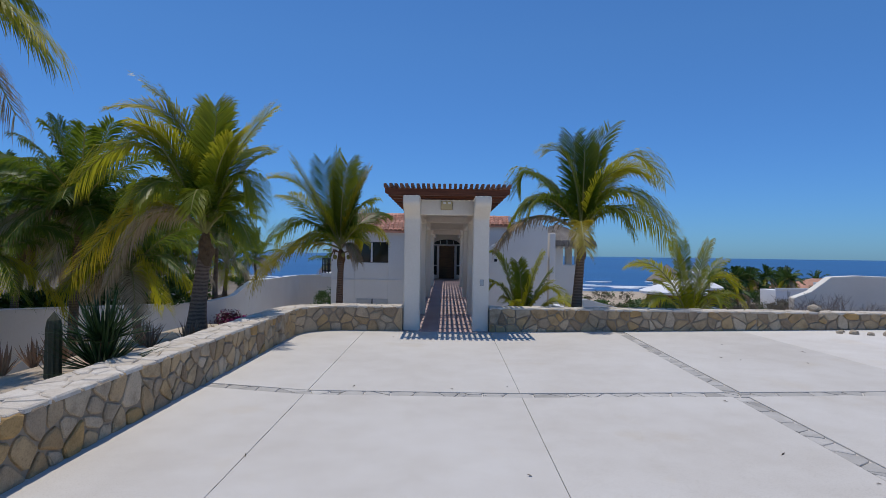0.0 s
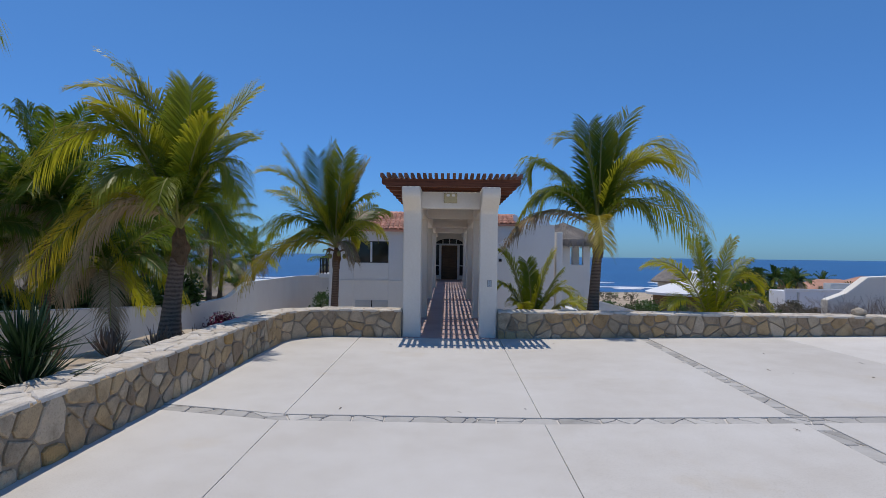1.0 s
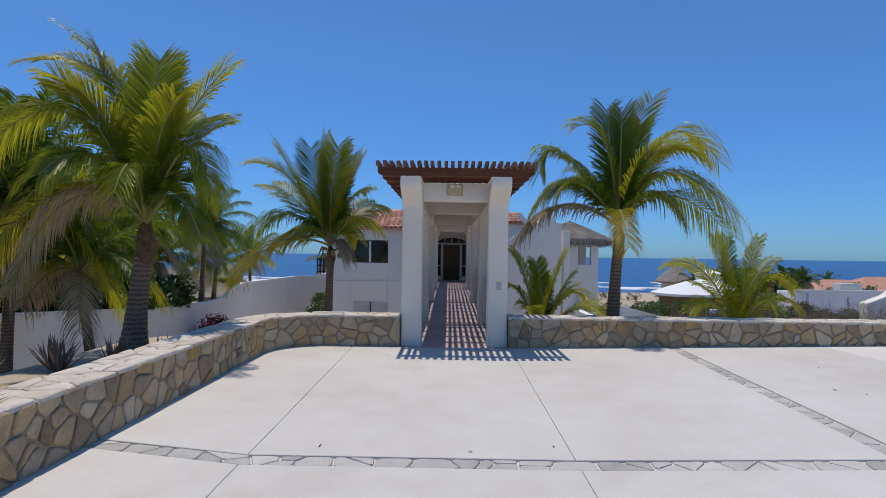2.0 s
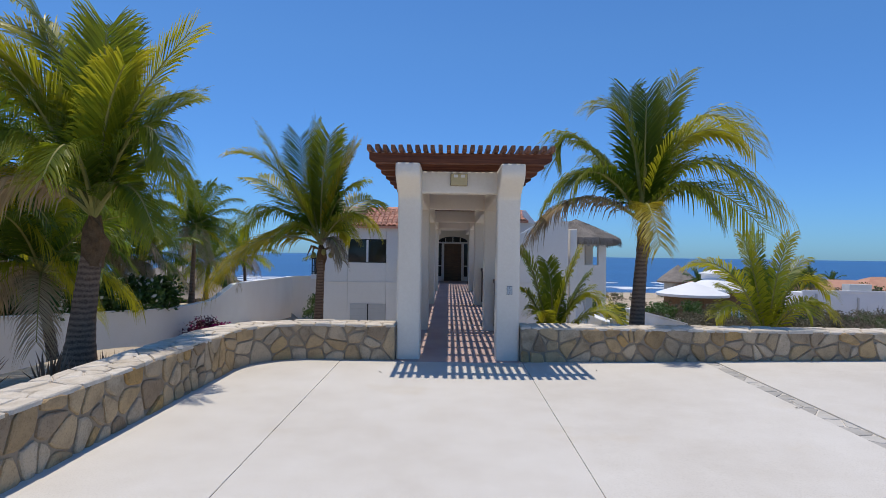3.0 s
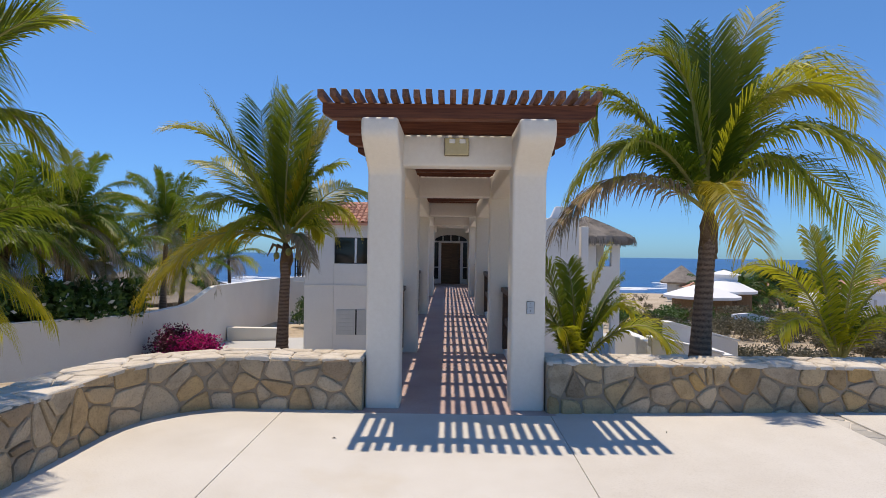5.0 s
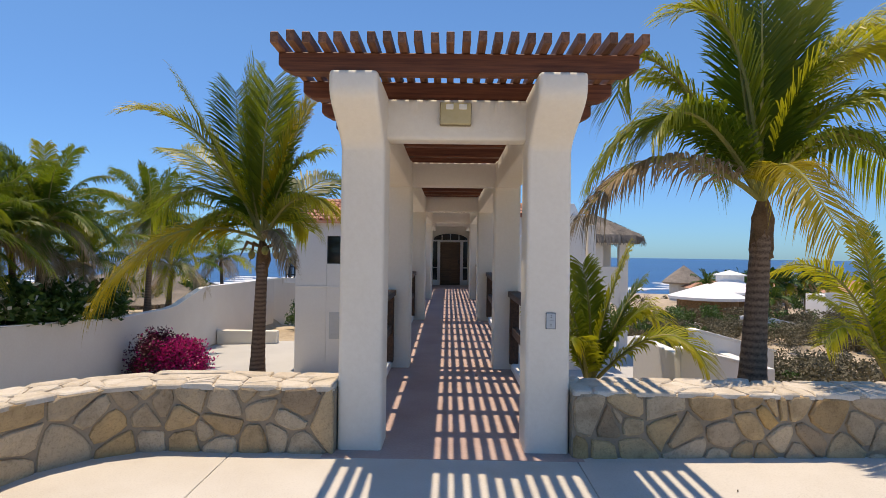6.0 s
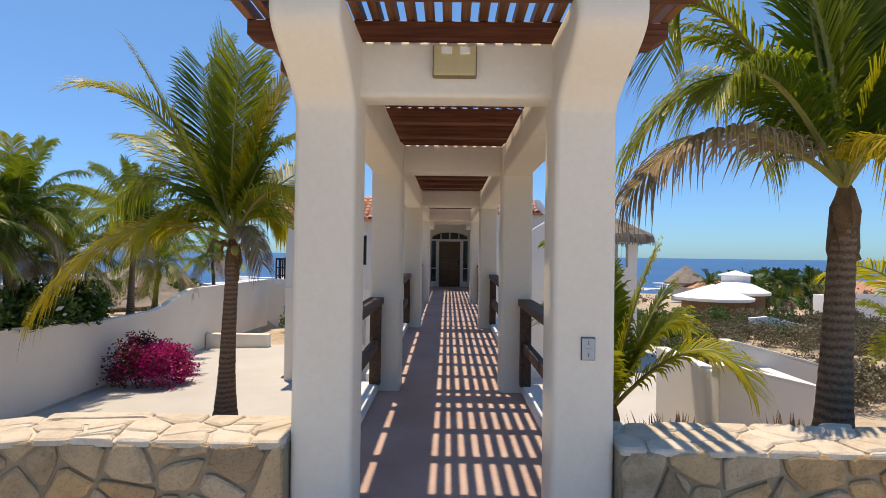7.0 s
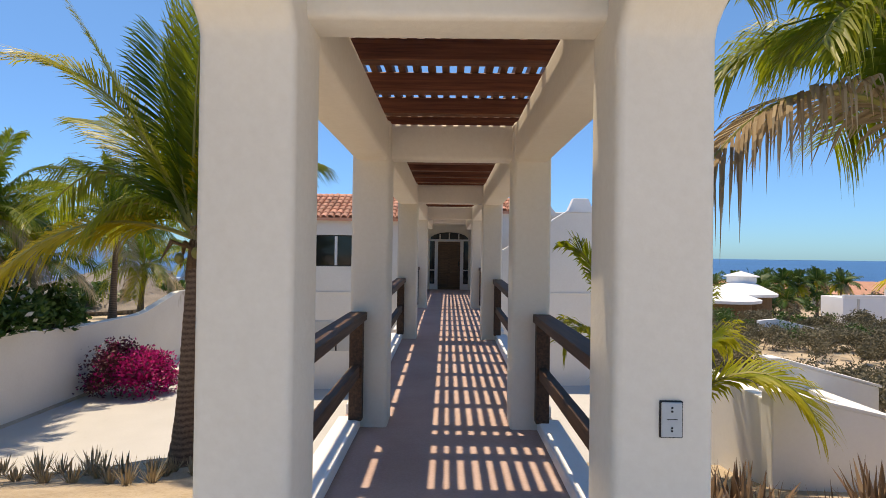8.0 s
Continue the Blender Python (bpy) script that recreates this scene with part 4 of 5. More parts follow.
def add_frond(palm, at, tip, lift, material, rng, leaf=0.62, droop=0.35, count=92):
    v, f, rv, rf, ripe = frond_arrays(tip, lift, leaf, droop, rng, count)
    b = len(v)
    mesh = bpy.data.meshes.new("frond")
    mesh.from_pydata(v + rv, [], f + [tuple(i + b for i in q) for q in rf])
    mesh.attributes.new("ripe", "FLOAT", "POINT").data.foreach_set("value", ripe + [0.0] * len(rv))
    mesh.materials.append(material)
    mesh.materials.append(RACHIS)
    idx = np.zeros(len(mesh.polygons), int)
    idx[len(f):] = 1
    mesh.polygons.foreach_set("material_index", idx)
    ob = link_mesh("frond", mesh, None, palm)
    ob.location = at
    return ob


def palm_tree(at, height, lean, radius, tips, extra, size, seed, label, dry=3, leaf=0.58, count=122, name="palm_tree", low=95, sunny=0.16, main=None):
    """tips: (x, y, z, lift, tone) of chosen leaves from the crown; extra: further leaves spread by the golden angle."""
    rng = random.Random(seed)
    palm = thing(name, at, label, "palm tree", "palm trees")
    top = Vector((lean[0], lean[1], height))
    pts, rad = [], []
    n = max(18, int(height / 0.05))
    for i in range(n + 1):
        f = i / n
        pts.append(Vector((lean[0] * f ** 1.6, lean[1] * f ** 1.6, height * f)))
        flare = 1 + 0.75 * (1 - f) ** 5
        rad.append(radius * flare * (1 - 0.30 * f) * (1 + 0.035 * (i % 2) + 0.02 * rng.uniform(-1, 1)))
    v, f = tube([p - Vector((0, 0, 0.25)) if i == 0 else p for i, p in enumerate(pts)], rad, 14)
    raw("trunk", v, f, BARK, palm, "ringed grey-brown trunk", True)
    # fibrous boot under the leaves
    bp = [top + Vector((0, 0, z)) for z in (-0.28, -0.18, -0.02, 0.14, 0.30)]
    v, f = tube(bp, [radius * k for k in (0.68, 0.82, 0.88, 0.75, 0.4)], 12)
    v = [p + Vector((rng.uniform(-1, 1), rng.uniform(-1, 1), rng.uniform(-1, 1))) * radius * 0.22 for p in v]
    raw("crown_boot", v, f, FIBRE, palm, "brown fibrous leaf bases")
    head = top + Vector((0, 0, 0.30))
    tones = {"g": LEAF_GREEN, "y": LEAF_YELLOW, "o": LEAF_GOLD, "d": LEAF_DRY}
    for x, y, z, *bend, tone in tips:
        lift = tuple(bend) if len(bend) == 3 else bend[0]
        add_frond(palm, head, (x, y, z), lift, tones[tone], rng, leaf * (0.75 if tone == "d" else 0.85 if tone == "o" else 1) * min(1.1, 0.25 + math.sqrt(x * x + y * y + z * z) * 0.4), 0.68 if tone == "d" else 0.16 if z > 1.4 else 0.35 if z > 0.9 else 0.5, count)
    for i in range(extra):
        a = i * 2.39996 + seed
        f = i / max(1, extra - 1)
        el = radians(80 - low * f ** 0.9) + rng.uniform(-0.12, 0.12)
        ln = size * (0.82 + 0.3 * math.sin(math.pi * min(1, f + 0.25))) * rng.uniform(0.9, 1.1)
        tip = (math.cos(a) * math.cos(el) * ln, math.sin(a) * math.cos(el) * ln, math.sin(el) * ln - 0.18 * size * math.cos(el))
        old = i >= extra - dry
        tone = LEAF_DRY if old and rng.random() < 0.6 else LEAF_YELLOW if (old or rng.random() < sunny) else (main or LEAF_GREEN)
        add_frond(palm, head, tip, size * (0.22 + 0.16 * math.cos(el)), tone, rng, leaf, 0.6 if old else 0.45, count)
    return palm


# the tall palm behind the right-hand wall
palm_tree((2.93, 11.42, -0.35), 2.1, (0.15, 0.1), 0.125, [
    (-0.77, 0.0, 1.89, -0.27, 0.0, 1.55, "y"), (0.7, 0.3, 2.51, 0.14, 0.1, 1.24, "g"), (1.94, 0.2, 1.29, 0.92, 0.1, 1.75, "y"), (1.65, -1.0, 0.18, 0.72, -0.4, 0.95, "y"),
    (2.32, 0.5, -0.11, 1.03, 0.2, 0.62, "g"), (-1.52, -0.2, 0.97, -1.06, -0.1, 1.33, "y"), (-1.52, 0.6, 0.37, -0.78, 0.3, 0.89, "g"), (-1.9, -0.5, -0.19, -1.06, -0.25, 0.38, "d"),
    (1.3, -0.5, 1.35, 0.5, -0.2, 1.3, "y"), (-0.13, 0.4, 2.3, -0.09, 0.2, 1.2, "g"), (-1.33, -0.6, 0.5, -0.76, -0.3, 0.75, "g"), (0.9, -0.7, 0.1, 0.45, -0.35, 0.6, "g"),
    (-0.3, -1.5, -0.4, -0.2, -0.72, 0.24, "o"), (0.9, 1.2, 1.1, 0.6, "g"), (-0.5, 1.3, 1.2, 0.6, "g"), (0.2, 1.5, 0.5, 0.8, "g"), (0.4, 0.0, 1.9, 0.3, "g"),
    (0.1, 0.2, 2.2, 0.1, "g"), (-0.9, 0.5, 1.4, 0.5, "g"), (1.0, 0.5, 1.6, 0.4, "y")],
    0, 2.0, 3, "tall coconut palm with yellowing fronds behind a stone wall", 0)
# the palm in the bed on the other side
bed_palm = palm_tree((-3.08, 14.65, -1.0), 2.36, (0.03, 0.1), 0.115, [
    (-0.18, 0.0, 2.73, -0.24, 0.0, 1.28, "g"), (0.22, -0.4, 2.41, 0.01, -0.1, 1.17, "g"), (-0.65, 0.4, 2.51, -0.41, 0.2, 1.23, "g"), (-1.44, 0.1, 2.53, -0.71, 0.0, 1.35, "y"),
    (-1.78, -0.3, 2.01, -0.88, -0.1, 1.54, "y"), (0.73, 0.0, 2.26, 0.31, 0.0, 1.2, "o"), (0.85, -0.3, 1.35, 0.35, -0.1, 0.95, "g"), (-2.0, 0.3, 0.35, -1.05, 0.1, 0.79, "g"),
    (-2.32, -0.6, -0.95, -1.29, -0.3, 0.08, "o"), (1.15, -0.4, 0.49, 0.55, -0.2, 0.63, "y"), (-1.79, 0.9, 1.62, -0.94, 0.5, 1.1, "g"),
    (0.9, 1.3, 1.2, 0.5, "g"), (-0.2, 1.5, 1.2, 0.5, "g"), (0.35, 0.5, 2.2, 0.15, "g"), (0.6, -0.5, -0.35, 0.6, "d"), (0.5, 0.9, 0.2, 0.6, "y"), (-0.9, -0.5, 0.1, 0.7, "g"),
    (0.1, 0.3, 2.5, 0.1, "g"), (-1.6, 0.8, 0.1, 0.8, "y")],
    0, 2.1, 5, "coconut palm with upright fronds and nuts in the sandy bed", 0, leaf=0.68, count=122)
for i in range(4):
    a = i * 1.57 + 0.4
    bm = bmesh.new()
    bmesh.ops.create_icosphere(bm, subdivisions=2, radius=0.055)
    for v in bm.verts:
        v.co.z *= 1.3
    nut = part("coconut", bm, RACHIS, bed_palm, "small green coconut", True)
    nut.location = (0.05 + math.cos(a) * 0.19, 0.1 + math.sin(a) * 0.19, 2.42 + 0.07 * (i % 2))
    v, f = tube([(0.05 + math.cos(a + 0.5) * 0.08, 0.1 + math.sin(a + 0.5) * 0.08, 2.55), (0.05 + math.cos(a + 0.5) * 0.3, 0.1 + math.sin(a + 0.5) * 0.3, 2.62), (0.05 + math.cos(a + 0.5) * 0.42, 0.1 + math.sin(a + 0.5) * 0.42, 2.40 - 0.1 * (i % 2))], [0.02, 0.03, 0.006], 6)
    raw("dead_sheath", v, f, FIBRE, bed_palm, "brown withered flower sheath")
# the large palm behind the long stone wall
palm_tree((-4.45, 8.8, -0.1), 1.67, (0.12, 0.05), 0.15, [
    (-1.55, 0.0, 2.3, -0.35, 0.0, 1.8, "y"), (-1.3, 0.3, 2.75, -0.28, 0.1, 1.65, "y"), (1.1, 0.0, 2.2, 0.4, 0.0, 1.2, "y"), (-2.2, -0.2, 0.9, -1.0, -0.1, 1.5, "y"),
    (-2.1, -0.4, -0.7, -0.95, -0.2, 0.42, "o"), (-1.35, -0.7, -0.95, -0.75, -0.4, 0.3, "d"), (1.1, -0.4, 0.5, 0.62, -0.2, 1.0, "g"), (-0.1, 0.6, 2.4, -0.05, 0.3, 1.25, "g"),
    (1.0, -0.5, -0.2, 0.5, -0.2, 0.35, "g"), (0.7, -0.6, 1.6, 0.3, -0.3, 1.0, "y"), (-0.5, -0.9, 1.7, -0.3, -0.3, 1.2, "y"), (-1.7, 0.9, 0.85, -0.8, 0.5, 1.0, "g"),
    (0.4, 0.9, 1.7, 0.2, 0.4, 1.2, "g"), (-0.6, -1.2, 0.5, -0.3, -0.6, 0.8, "g"), (0.3, -1.2, 0.3, 0.15, -0.6, 0.7, "g"),
    (0.5, 1.2, 0.4, 0.3, 0.6, 0.8, "g"),
    (-0.8, 0.2, 2.4, 0.3, "y"), (0.3, -0.3, 2.1, 0.2, "g"), (-0.9, -0.5, 1.8, 0.5, "y"), (0.9, 0.4, 1.5, 0.5, "g"), (0.0, 0.2, 2.3, 0.1, "y")],
    0, 1.9, 9, "large coconut palm with sunlit yellow-green fronds", 0, leaf=0.62, count=122)
# a tall palm whose fronds hang over the driveway's edge
palm_tree((-6.75, 5.3, -0.6), 4.9, (0.1, 0.0), 0.14, [
    (2.1, -0.1, -0.65, 0.75, "y"), (1.65, 0.1, -1.5, 0.95, "d"), (1.5, -0.7, -0.9, 0.7, "g"), (0.9, 1.2, 0.3, 0.7, "g")], 15, 2.1, 12, "tall coconut palm with drooping brown-tipped fronds")
# short young palms in the bed
def young(at, seed, size, tips, label):
    rng = random.Random(seed)
    palm = thing("young_palm", at, label, "palm tree", "young palms")
    v, f = tube([(0, 0, -0.3), (0, 0, 0.05), (0, 0, 0.25)], [0.10, 0.13, 0.07], 10)
    raw("trunk", v, f, FIBRE, palm)
    for x, y, z, *bend, tone in tips:
        add_frond(palm, (0, 0, 0.15), (x, y, z), tuple(bend), {"g": LEAF_GREEN, "y": LEAF_YELLOW, "d": LEAF_DRY}[tone], rng, 0.44 * size, 0.3, 90)
    return palm


young((2.07, 14.2, -0.65), 2, 1.05, [
    (0.57, 0.0, 2.09, 0.24, 0.0, 1.14, "y"), (0.82, 0.3, 1.56, 0.42, 0.13, 0.89, "g"), (0.62, -0.5, 1.24, 0.37, -0.22, 0.86, "y"), (1.4, -0.8, 0.47, 0.9, -0.36, 0.85, "y"), (-0.06, 0.2, 1.84, 0.03, 0.09, 1.05, "g"),
    (-0.7, 0.0, 2.1, -0.36, 0.0, 1.5, "g"), (-0.9, -0.4, 1.2, -0.47, -0.18, 1.1, "y"), (1.15, 0.3, 1.0, 0.6, 0.15, 1.0, "y"), (0.15, 0.7, 1.5, 0.1, 0.3, 0.9, "g"), (-0.4, -0.6, 0.8, -0.2, -0.3, 0.7, "y")],
    "young palm with spreading yellow-green fronds in the bed")
young((7.1, 14.9, -0.65), 4, 1.0, [
    (-0.57, 0.0, 2.52, -0.26, 0.0, 1.45, "y"), (-0.13, 0.3, 2.51, -0.12, 0.1, 1.4, "g"), (0.51, 0.0, 2.51, 0.2, 0.0, 1.45, "y"), (-1.84, -0.2, 1.85, -0.8, -0.1, 1.55, "y"), (1.2, -0.3, 1.23, 0.55, -0.1, 1.4, "y"),
    (-1.47, -0.6, 0.7, -0.8, -0.3, 0.88, "y"), (0.55, -0.7, 0.79, 0.33, -0.3, 0.9, "g"), (1.22, 0.6, 2.0, 0.45, 0.3, 1.2, "g"), (1.7, 0.2, 0.6, 0.9, 0.1, 1.0, "y"), (-0.7, 0.6, 1.3, -0.35, 0.3, 0.9, "g")],
    "young palm with arching yellow-green fronds behind the stone wall")

# palms by and beyond the boundary wall
for i, (x, y, z, h, size, ex) in enumerate(((-9.0, 12.1, -2.4, 4.5, 2.1, 32), (-10.6, 11.0, -2.9, 3.9, 2.1, 15), (-7.9, 13.2, -2.0, 2.7, 1.9, 13), (-12.6, 28.4, -1.5, 3.7, 2.3, 30), (-12.75, 22.5, -1.5, 3.5, 2.2, 24), (-12.7, 25.0, -1.5, 2.2, 1.9, 16), (-12.8, 20.2, -1.5, 2.9, 2.2, 22), (-13.4, 31.6, -1.5, 1.9, 2.1, 15), (-13.3, 22.4, -1.5, 2.9, 2.2, 18), (-13.8, 17.0, -1.5, 3.0, 2.4, 20), (-13.2, 19.4, -1.5, 2.6, 2.2, 18), (-14.8, 41.0, -1.6, 2.2, 2.2, 13), (-12.8, 15.0, -1.5, 2.9, 2.3, 20), (-9.2, 46.0, -3.6, 3.5, 2.3, 13), (-6.6, 38.0, -3.5, 4.2, 2.2, 13), (-17.5, 21.0, -1.6, 3.2, 2.8, 16))):
    palm_tree((x, y, z), h, (0.25 * math.sin(i * 2.2), 0.2 * math.cos(i * 1.7)), 0.12, [], ex + 3, size * 1.08, 20 + i, "coconut palm with dense green fronds near the boundary wall", 5, leaf=0.62, count=74, low=112, sunny=0.1, main=LEAF_DARK)
for i, (x, y, h) in enumerate(((43.0, 96.0, 4.5), (49.0, 102.0, 5.0), (60.0, 110.0, 6.2), (64.0, 112.0, 5.6), (74.0, 118.0, 6.3), (37.0, 72.0, 3.6), (32.5, 66.0, 3.4), (31.2, 64.0, 2.8), (66.0, 104.0, 5.4), (86.0, 125.0, 6.0), (55.0, 88.0, 3.6))):
    palm_tree((x, y, land(x, y)), h * 0.6, (0.3 * math.sin(i), 0.2), 0.2, [], 20, 2.7, 60 + i, "distant palm among the low houses", 4, leaf=0.9, count=34, low=115, sunny=0.0, main=SHRUB)

for i, (x, y, h, n) in enumerate(((33.4, 66.0, 3.4, 14), (35.8, 66.5, 4.6, 16), (37.9, 67.0, 4.4, 15), (34.8, 63.5, 2.2, 12), (31.6, 62.5, 2.0, 12), (42.0, 70.0, 5.2, 16), (44.6, 70.0, 4.8, 16))):
    palm_tree((x, y, land(x, y)), h * 0.72, (0.3 * math.sin(i * 1.3), 0.2), 0.14, [], n, 1.6, 160 + i, "distant palm between the white houses", 4, leaf=0.7, count=40, low=120, sunny=0.0, main=SHRUB)

# ---------------------------------------------------------------- low plants


BLADES = {}


def blade_mesh(length, width, material, curl):
    key = (length, width, material.name, curl)
    if key not in BLADES:
        verts, faces = [], []
        for i, f in enumerate((0.0, 0.3, 0.65, 1.0)):
            w = width * (0.75, 1.0, 0.75, 0.06)[i]
            up = curl * length * (f - 0.15) ** 2
            verts += [(f * length, -w, up), (f * length, 0, up - w * 0.55), (f * length, w, up), (f * length, 0, up + w * 0.12)]
        for i in range(3):
            for k in range(4):
                a, b = 4 * i + k, 4 * i + (k + 1) % 4
                faces.append((a, b, b + 4, a + 4))
        mesh = bpy.data.meshes.new("blade")
        mesh.from_pydata(verts, [], faces)
        mesh.materials.append(material)
        BLADES[key] = mesh
    return BLADES[key]


def rosette(name, at, blades, length, width, material, seed, label, spread=(15, 80), category="plant", group=""):
    """Stiff pointed leaves round a heart; each leaf is a part."""
    rng = random.Random(seed)
    plant = thing(name, at, label, category, group)
    for i in range(blades):
        a = i * 2.39996 + rng.uniform(-0.2, 0.2)
        el = radians(rng.uniform(*spread))
        ob = link_mesh("leaf", blade_mesh(length, width, material, 0.18 if i % 3 else -0.12), None, plant)
        k = rng.uniform(0.65, 1.1)
        ob.matrix_basis = Matrix.Translation((math.cos(a) * 0.03, math.sin(a) * 0.03, -0.01)) @ Matrix.Rotation(a, 4, "Z") @ Matrix.Rotation(-el, 4, "Y") @ Matrix.Rotation(rng.uniform(-0.4, 0.4), 4, "X") @ Matrix.Scale(k, 4)
    return plant


for n, (x, y, z, blades, length) in enumerate(((-3.5, 4.7, 0.36, 170, 0.62), (-3.46, 4.66, 0.66, 110, 0.52))):
    plant = rosette("yucca", (x, y, z), blades, length, 0.014, YUCCA, 1 + n, "dark green spiky yucca behind the stone wall", (0, 85))
    v, f = tube([(0, 0, -z - 0.1), (0, 0, 0)], [0.07, 0.06], 8)
    raw("stem", v, f, FIBRE, plant, "short fibrous stem")
rng = random.Random(17)
for i, (x, y) in enumerate(((-5.6, 6.0), (-5.2, 6.5), (-4.9, 5.9), (-5.9, 6.9), (-6.3, 6.2), (-4.6, 7.6), (-4.2, 8.0), (-4.9, 7.9), (-3.7, 8.2), (-3.6, 7.5), (-5.0, 7.0))):
    rosette("agave", (x, y, land(x, y) + 0.02), 26, 0.42, 0.02, AGAVE, 30 + i, "reddish spiky agave in sand", (45, 88), "agave", "agaves by the wall")
for i in range(61):
    if i < 46:
        x, y = -1.2 - i * 0.085 + rng.uniform(-0.1, 0.1), 13.75 + rng.uniform(-0.5, 0.55)
    else:
        x, y = 1.3 + (i - 46) * 0.26 + rng.uniform(-0.1, 0.1), 12.3 + rng.uniform(-0.5, 0.7)
    if 3.8 < x < 4.3:
        continue
    rosette("agave", (x, y, land(x, y) + 0.01), 24, (0.22, 0.27, 0.32, 0.37)[i % 4] * (0.68 if x < 0 else 1), 0.009, AGAVE_PALE if x < 0 else AGAVE, 60 + i, "dry pale tan spiky agave in the sandy bed" if x < 0 else "dry reddish spiky agave in the sandy bed", (45, 88), "agave", "agaves in the bed")

for i, (x, y) in enumerate(((1.85, 12.25), (2.15, 12.45), (2.05, 12.0), (3.15, 12.35), (3.4, 12.6), (3.45, 12.1))):
    rosette("agave", (x, y, land(x, y) - 0.02), 30, 0.48, 0.020, AGAVE, 130 + i, "large dry reddish agave in the sandy bed", (40, 88), "agave", "agaves in the bed")


def cactus(at, height, radius, seed):
    verts, faces = [], []
    ribs, rings = 20, 12
    for i in range(rings + 1):
        f = i / rings
        r0 = radius * (1.0 if f < 0.8 else math.sqrt(max(0.0, 1 - ((f - 0.8) / 0.2) ** 2)) * 0.98 + 0.02)
        for j in range(ribs):
            a = 2 * math.pi * j / ribs
            r = r0 * (1.0 if j % 2 else 0.8)
            verts.append((r * math.cos(a), r * math.sin(a), height * f))
    for i in range(rings):
        for j in range(ribs):
            a, b = i * ribs + j, i * ribs + (j + 1) % ribs
            faces.append((a, b, b + ribs, a + ribs))
    ob = raw("cactus", verts, faces, CACTUS)
    ob.location = at
    return tagged(ob, "dark ribbed columnar cactus standing in sand", "cactus", "cacti")


cactus((-3.85, 4.5, -0.05), 1.0, 0.075, 1)
cactus((-4.75, 5.7, -0.02), 0.42, 0.08, 2)


def leaf_cloud(name, at, radii, count, leaf, material, seed, label, category="shrub", group="", kind="", second=None, share=0.0, twigs=10):
    """A bush of twigs with many single leaves in uneven clumps."""
    rng = random.Random(seed)
    clumps = []
    for i in range(max(5, count // 120)):
        a, b = rng.uniform(0, 2 * math.pi), rng.uniform(-0.35, 1)
        q = math.sqrt(max(0, 1 - b * b))
        k = rng.uniform(0.45, 0.85)
        clumps.append((Vector((math.cos(a) * q * radii[0] * k, math.sin(a) * q * radii[1] * k, b * radii[2] * k)), rng.uniform(0.25, 0.5)))
    verts, faces, mats = [], [], []
    for c, r in clumps[:twigs]:
        v, f = tube([(0, 0, -radii[2]), c * 0.5 + Vector((0, 0, -radii[2] * 0.3)), c], [0.02, 0.013, 0.005], 4, False)
        b = len(verts)
        verts += v
        faces += [tuple(i + b for i in q) for q in f]
        mats += [2] * len(f)
    for i in range(count):
        c, r = rng.choice(clumps)
        o = Vector([max(-1.5, min(1.5, rng.gauss(0, 0.9))) for _ in range(3)])
        p = c + Vector((o.x * radii[0], o.y * radii[1], o.z * radii[2])) * r * 0.5
        d = Vector((rng.uniform(-1, 1), rng.uniform(-1, 1), rng.uniform(-0.4, 1))).normalized()
        s = d.cross(Vector((rng.uniform(-1, 1), rng.uniform(-1, 1), rng.uniform(-1, 1)))).normalized() * leaf * 0.3
        ln = leaf * rng.uniform(0.7, 1.3)
        b = len(verts)
        verts += [p, p + d * ln * 0.5 + s, p + d * ln, p + d * ln * 0.5 - s]
        faces.append((b, b + 1, b + 2, b + 3))
        mats.append(1 if second and rng.random() < share else 0)
    ob = raw(name, verts, faces, material)
    ob.data.materials.append(second or material)
    ob.data.materials.append(TWIG)
    ob.data.polygons.foreach_set("material_index", mats)
    ob.location = at
    return tagged(ob, label, category, group, kind)


leaf_cloud("bougainvillea", (-10.0, 25.8, -2.65), (1.05, 1.0, 1.0), 7500, 0.11, MAGENTA, 1, "magenta bougainvillea in bloom at the foot of a white wall", "bougainvillea", second=BRACT_SHADE, share=0.22)
# dark half of the same bush, its shade put into the bract colour
leaf_cloud("bougainvillea", (-10.75, 25.75, -2.6), (1.0, 0.9, 1.15), 5200, 0.11, BRACT_SHADE, 6, "bougainvillea branches coloured dark red for the bush's shaded half, against the white wall", "bougainvillea", second=MAGENTA, share=0.12)
for i, (x, y, z) in enumerate(((-12.3, 22.8, -0.35), (-12.35, 24.8, -0.55), (-12.4, 20.8, -0.25), (-12.6, 18.6, -0.1))):
    leaf_cloud("flowering_bush", (x, y, z), (1.0, 1.2, 0.95), 3200, 0.20, SHRUB, 40 + i, "dark green bush with white flowers leaning over the white wall", "bush", "wall bushes", second=PETAL, share=0.045)
for i in range(16):
    rr = random.Random(300 + i)
    x, y = -13.2 - rr.uniform(0, 6), 12 + i * 1.7
    leaf_cloud("garden_bush", (x, y, -1.0), (1.4, 1.4, 1.0), 800, 0.20, SHRUB, 90 + i, "dense green garden bush beyond the wall", "bush", "garden bushes")
for i in range(18):
    rr = random.Random(700 + i)
    leaf_cloud("garden_bush", (-12.9 - rr.uniform(0, 1.0), 10.5 + i * 0.95, -0.55 + rr.uniform(-0.2, 0.25) - 0.02 * i), (0.9, 1.0, 0.8), 1300, 0.17, SHRUB, 200 + i, "dense dark green garden bush behind the boundary wall", "bush", "garden bushes", twigs=6)
